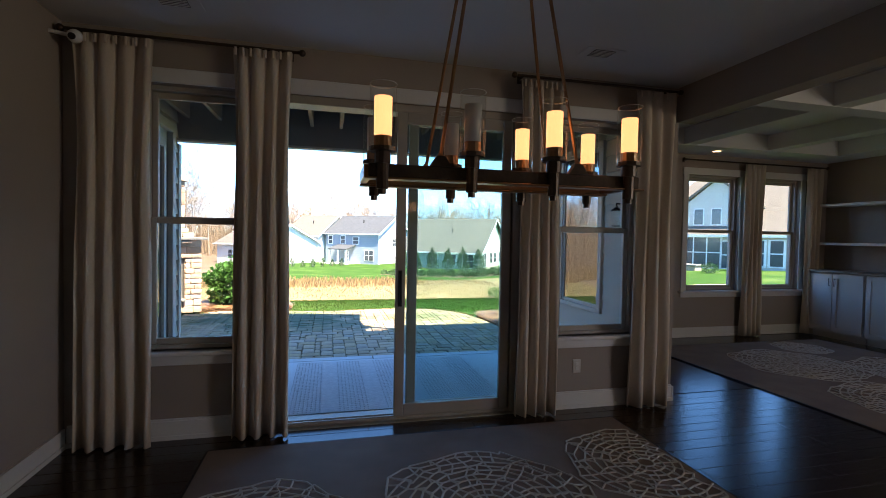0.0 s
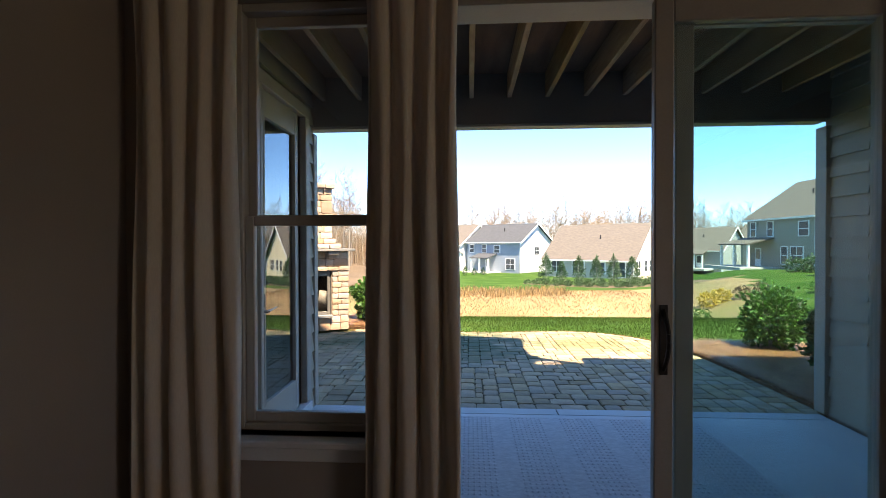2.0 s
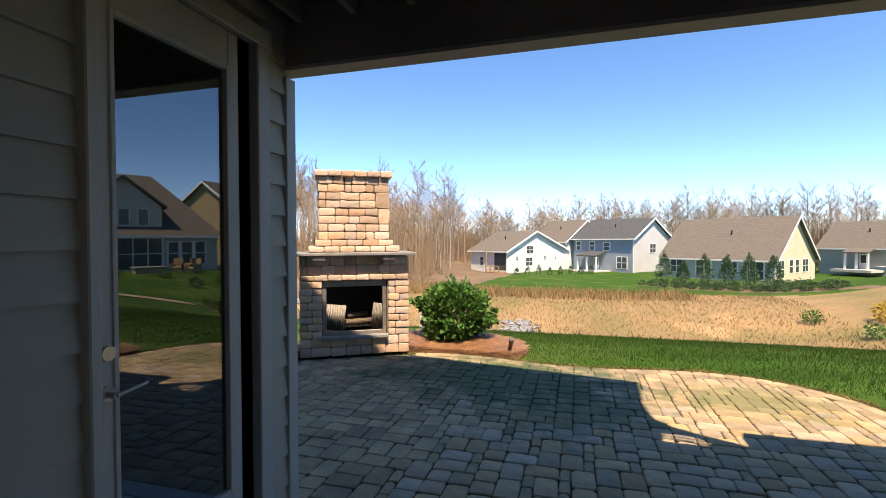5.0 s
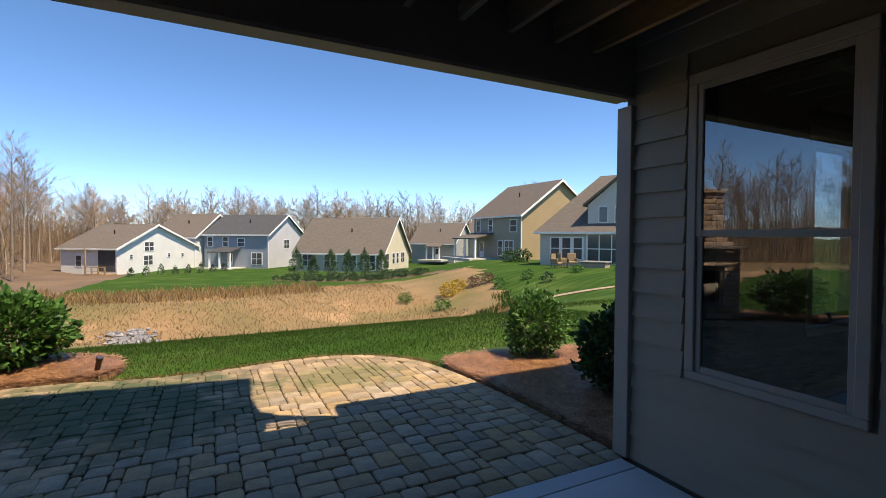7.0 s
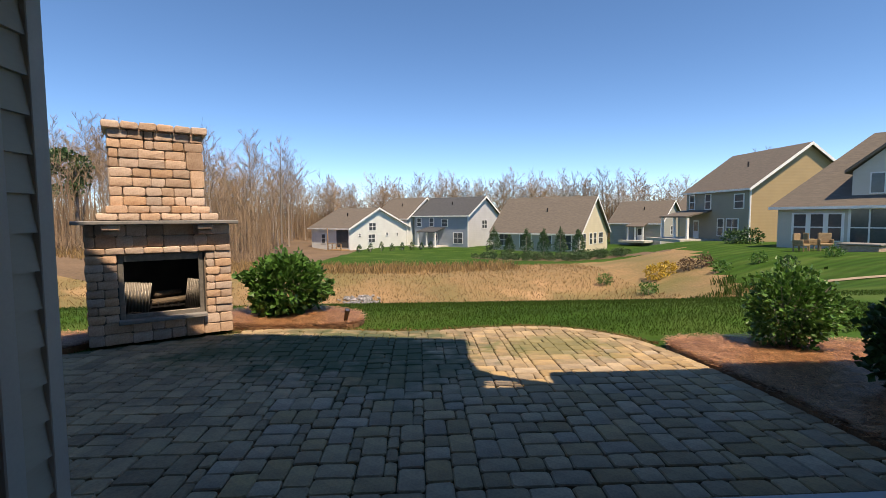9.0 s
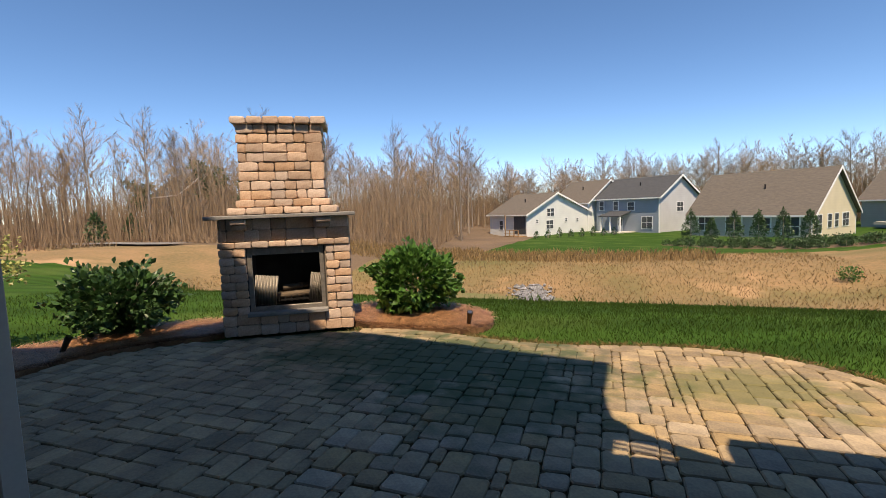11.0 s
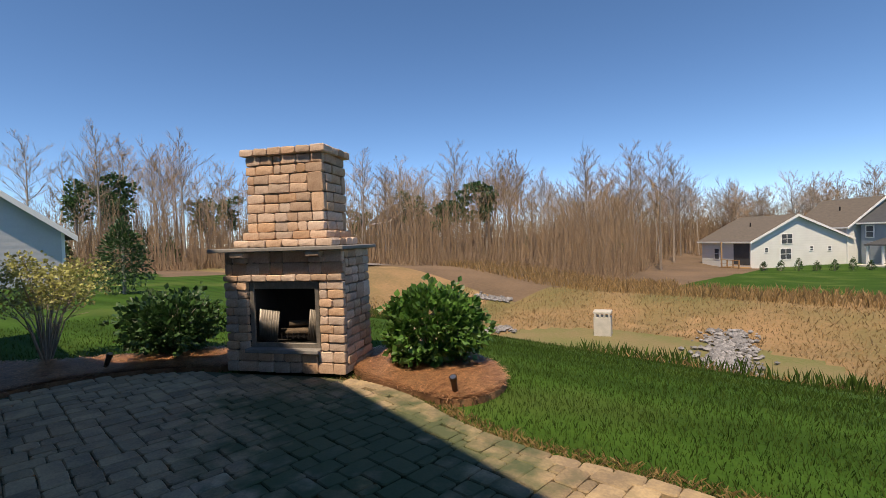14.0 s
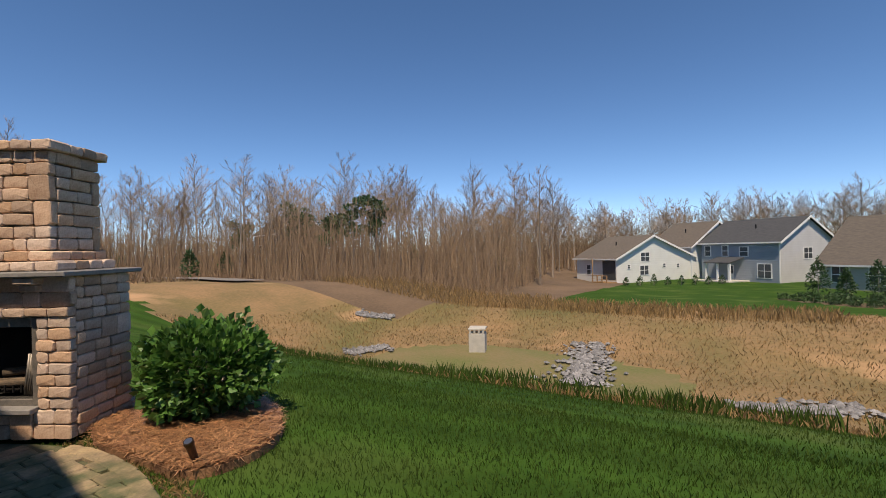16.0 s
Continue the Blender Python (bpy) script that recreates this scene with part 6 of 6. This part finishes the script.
while len(spots) < 298 and tries < 20000:
    tries += 1
    if len(spots) < 140:
        b, d = r_.uniform(-100, -12), r_.uniform(58, 92)
        if b < -62:
            d = r_.uniform(56, 84)
    else:
        b, d = r_.uniform(-30, 42), r_.uniform(98, 125)
    x, y = d * math.sin(radians(b)), 6 + d * math.cos(radians(b))
    if x > -22 and y < 62 and d < 90 and x > -14 - (y - 40) * 0.2:
        continue
    if not free(x, y) or not away(x, y, 1.8) or zone(x, y) == 0 and d < 90:
        continue
    if d < 90 and -15 < b:
        continue
    spots.append((x, y))
used = set()
for i, (x, y) in enumerate(spots):
    k = i % 6 if i < 12 else (r_.choice((0, 5, 5, 2)) if y > 95 else r_.choice((1, 2, 3, 4, 1, 3, 0, 2)))
    m = pose(x, y, land(x, min(y, 110)), 0, 0, r_.uniform(0, 360))
    if k not in used:
        kinds[k].matrix_basis = m; kinds[k].scale = (0.8, 0.8, 0.8); used.add(k)
    else:
        c = copy_thing(kinds[k], m)
        s = r_.uniform(0.55, 0.82) if y < 95 else r_.uniform(0.56, 0.74)
        c.scale = (s, s, s)
for i in range(22):
    b, d = r_.uniform(-95, -20), r_.uniform(52, 80)
    x, y = d * math.sin(radians(b)), 6 + d * math.cos(radians(b))
    hgt = r_.choice((8, 10, 4, 3))
    if hgt < 6:
        conifer(x, y, hgt, hgt * 0.3, 60 + i, 500, 0.3, "small green woodland evergreen", "woodland evergreens")
        continue
    t = thing("pine_tree", pose(x, y, land(x, y) - 0.2), "tall pine with a high dark green crown", "tree", "woodland evergreens")
    part("trunk", tube((0, 0, -0.2), (0.2, 0, hgt), 0.2, 0.06, 7), BARK, t)
    v, f = [], []
    for q in range(9):
        vv, ff = leaf_ball(1.0, 1.0, 0.5, 120, 0.35, 400 + i * 10 + q, hollow=0.2)
        o, a = len(v), r_.uniform(0, 6.28)
        w_ = r_.uniform(0.2, 1.5)
        v += [(p[0] + math.cos(a) * w_, p[1] + math.sin(a) * w_, p[2] + hgt * (0.50 + 0.05 * q)) for p in vv]; f += [tuple(j + o for j in z) for z in ff]
    tagged(fast("crown", v, f, LEAFC, t), kind="stuff")
# thicket of thin stems and brush that nobody could count
verts, faces = [], []
def stem(x, y, z, h, q, lean):
    a = r_.uniform(0, 6.28)
    dx, dy = math.cos(a) * q, math.sin(a) * q
    lx, ly, k = r_.gauss(0, lean) * h, r_.gauss(0, lean) * h, len(verts)
    verts.extend([(x - dx, y - dy, z), (x + dx, y + dy, z), (x - dy, y + dx, z), (x + lx, y + ly, z + h)])
    faces.extend([(k, k + 1, k + 3), (k + 1, k + 2, k + 3), (k + 2, k, k + 3)])
    return lx, ly
n = 0
while n < 15000:
    far = n > 6500
    b, d = (r_.uniform(-30, 45), r_.uniform(105, 150)) if far else (r_.uniform(-102, -12), r_.uniform(46, 110))
    x, y = d * math.sin(radians(b)), 6 + d * math.cos(radians(b))
    if not far and (not free(x, y) or zone(x, y) == 0 or (x > -14 - (y - 40) * 0.2 and y < 95)):
        n += 1
        continue
    z, h = land(x, min(y, 110)) - 0.3, r_.uniform(3.5, 9) * (1.1 if far else 1)
    lx, ly = stem(x, y, z, h, r_.uniform(0.03, 0.09), 0.03)
    for j in range(9):
        t = r_.uniform(0.3, 0.95)
        stem(x + lx * t, y + ly * t, z + h * t, r_.uniform(0.7, 2.2), 0.04 if far else 0.022, 0.35)
    n += 1
for _ in range(26000):
    b, d = r_.uniform(-100, -14), r_.uniform(44, 80)
    x, y = d * math.sin(radians(b)), 6 + d * math.cos(radians(b))
    if free(x, y) and zone(x, y) != 0 and x < -14 - (y - 40) * 0.2:
        stem(x, y, land(x, y) - 0.1, r_.uniform(0.6, 2.6), 0.03, 0.45)
tagged(fast("woodland_thicket", verts, faces, TWIG, None, "dense grey-brown leafless woodland understorey"), kind="stuff", category="woods")
v, f = [], []
for k in range(420):
    b, d = r_.uniform(-100, 42), r_.uniform(60, 120)
    if b > -14:
        d = r_.uniform(105, 135)
    x, y = d * math.sin(radians(b)), 6 + d * math.cos(radians(b))
    if not free(x, y) or (zone(x, y) == 0 and d < 95):
        continue
    o, z, q = len(v), land(x, min(y, 110)) + r_.uniform(2, 7), r_.uniform(1.0, 2.2)
    for _ in range(60):
        p = Vector((r_.gauss(0, 1), r_.gauss(0, 1), r_.gauss(0, 1.3))) * q
        a = Vector((r_.gauss(0, 1), r_.gauss(0, 1), r_.gauss(0, 1))).normalized() * 0.14
        bb = a.orthogonal().normalized() * 0.10
        i0 = len(v)
        c_ = Vector((x, y, z)) + p
        v += [tuple(c_), tuple(c_ + a + bb), tuple(c_ + a - bb)]
        f.append((i0, i0 + 1, i0 + 2))
tagged(fast("spring_buds", v, f, BUD, None, "hazy yellow-green and russet spring buds in the woods"), kind="stuff", category="woods")

# ---- pieces: floor planks, then pavers ----
plank_cache = {}
r_ = random.Random(3)
y_ = -1.2
fl = sub
row = 0
while y_ < 3.66:
    x = -1.70
    while x < 7.82:
        w_ = min(r_.choice((1.2, 1.6, 2.0)), 7.84 - x)
        key = round(w_, 2)
        if key not in plank_cache:
            plank_cache[key] = mesh_of("plank", boxm(0.0012, key - 0.0012, 0.0012, 0.1238, -0.012, 0.0, 0.002), WOOD)
        piece("plank", plank_cache[key], fl, pose(x, y_, r_.uniform(-0.0008, 0.0)))
        x += w_
    y_ += 0.125
    row += 1

patio = struct("patio", prism(PATIO, "z", -0.35, -0.145), JOINT, "weathered tan and grey paver patio with mossy joints")
pav = {}
def paver_mesh(w, d, k):
    key = (w, d, k)
    if key not in pav:
        r = random.Random(int(w * 1000 + d * 100 + k))
        hw, hd, c = w / 2 - 0.0025, d / 2 - 0.0025, r.uniform(0.012, 0.022)
        ring = [(-hw + c, -hd), (hw - c, -hd), (hw, -hd + c), (hw, hd - c), (hw - c, hd), (-hw + c, hd), (-hw, hd - c), (-hw, -hd + c)]
        ring = [(x + r.uniform(-0.004, 0.004), y_ + r.uniform(-0.004, 0.004)) for x, y_ in ring]
        bm = bmesh.new()
        loops = [[bm.verts.new((x * (1 - q / hw), y_ * (1 - q / hd), z)) for x, y_ in ring] for q, z in ((0, -0.06), (0, -0.008), (0.009, 0.0))]
        for a, b in zip(loops, loops[1:]):
            for n_ in range(8):
                bm.faces.new((a[n_], a[(n_ + 1) % 8], b[(n_ + 1) % 8], b[n_]))
        bm.faces.new(loops[2])
        pav[key] = mesh_of("paver", bm, PAVER)
    return pav[key]
count, rest_v, rest_f = 0, [], []
def put_paver(w, d, m, single):
    me = paver_mesh(w, d, r_.randrange(3))
    if single:
        piece("paver", me, patio, m)
    else:
        o = len(rest_v)
        rest_v.extend(tuple(m @ v_.co) for v_ in me.vertices)
        rest_f.extend(tuple(i + o for i in p.vertices) for p in me.polygons)
y = 5.97
SMALL = [(x + (0.09 if x < -1 else -0.07 if x > 1 else 0), yy - (0.12 if yy > 9 else 0)) for x, yy in PATIO]
U = 0.08
cols, rows_ = int(7.9 / U), int(4.0 / U)
taken = [[False] * (cols + 4) for _ in range(rows_ + 4)]
for gj in range(rows_):
    for gi in range(cols):
        if taken[gj][gi]:
            continue
        options = [(3, 2), (2, 3), (2, 2), (3, 2), (2, 2), (2, 3)]
        r_.shuffle(options)
        for a_, b_ in options + [(2, 1), (1, 2), (1, 1)]:
            if not any(taken[gj + q][gi + p] for p in range(a_) for q in range(b_)):
                break
        for p in range(a_):
            for q in range(b_):
                taken[gj + q][gi + p] = True
        cx, cy = -4.9 + (gi + a_ / 2) * U, y + (gj + b_ / 2) * U
        if inside(cx, cy, SMALL):
            m = pose(cx + r_.uniform(-0.003, 0.003), cy + r_.uniform(-0.003, 0.003), -0.115 + r_.uniform(-0.004, 0.003), r_.uniform(-0.6, 0.6), r_.uniform(-0.6, 0.6), r_.uniform(-1.5, 1.5))
            near_ = cx > -1.2 and cy < 9.0 and a_ * b_ > 2
            put_paver(round(a_ * U, 3), round(b_ * U, 3), m, near_ and count < 300)
            count += near_
for i in range(len(PATIO) - 1):
    (x0, y0), (x1, y1) = PATIO[i], PATIO[i + 1]
    if x0 < -2.3 or y0 < 6.5:
        continue
    l_ = math.hypot(x1 - x0, y1 - y0)
    n = max(1, round(l_ / 0.17))
    for k in range(n):
        t = (k + 0.5) / n
        a = math.degrees(math.atan2(y1 - y0, x1 - x0))
        m = pose(x0 + (x1 - x0) * t, y0 + (y1 - y0) * t, -0.113, 0, 0, a) @ pose(0, -0.07, 0)
        put_paver(round(l_ / n, 2), 0.14, m, False)
tagged(fast("paver_field", rest_v, rest_f, PAVER, patio, "joined weathered pavers"), kind="stuff")
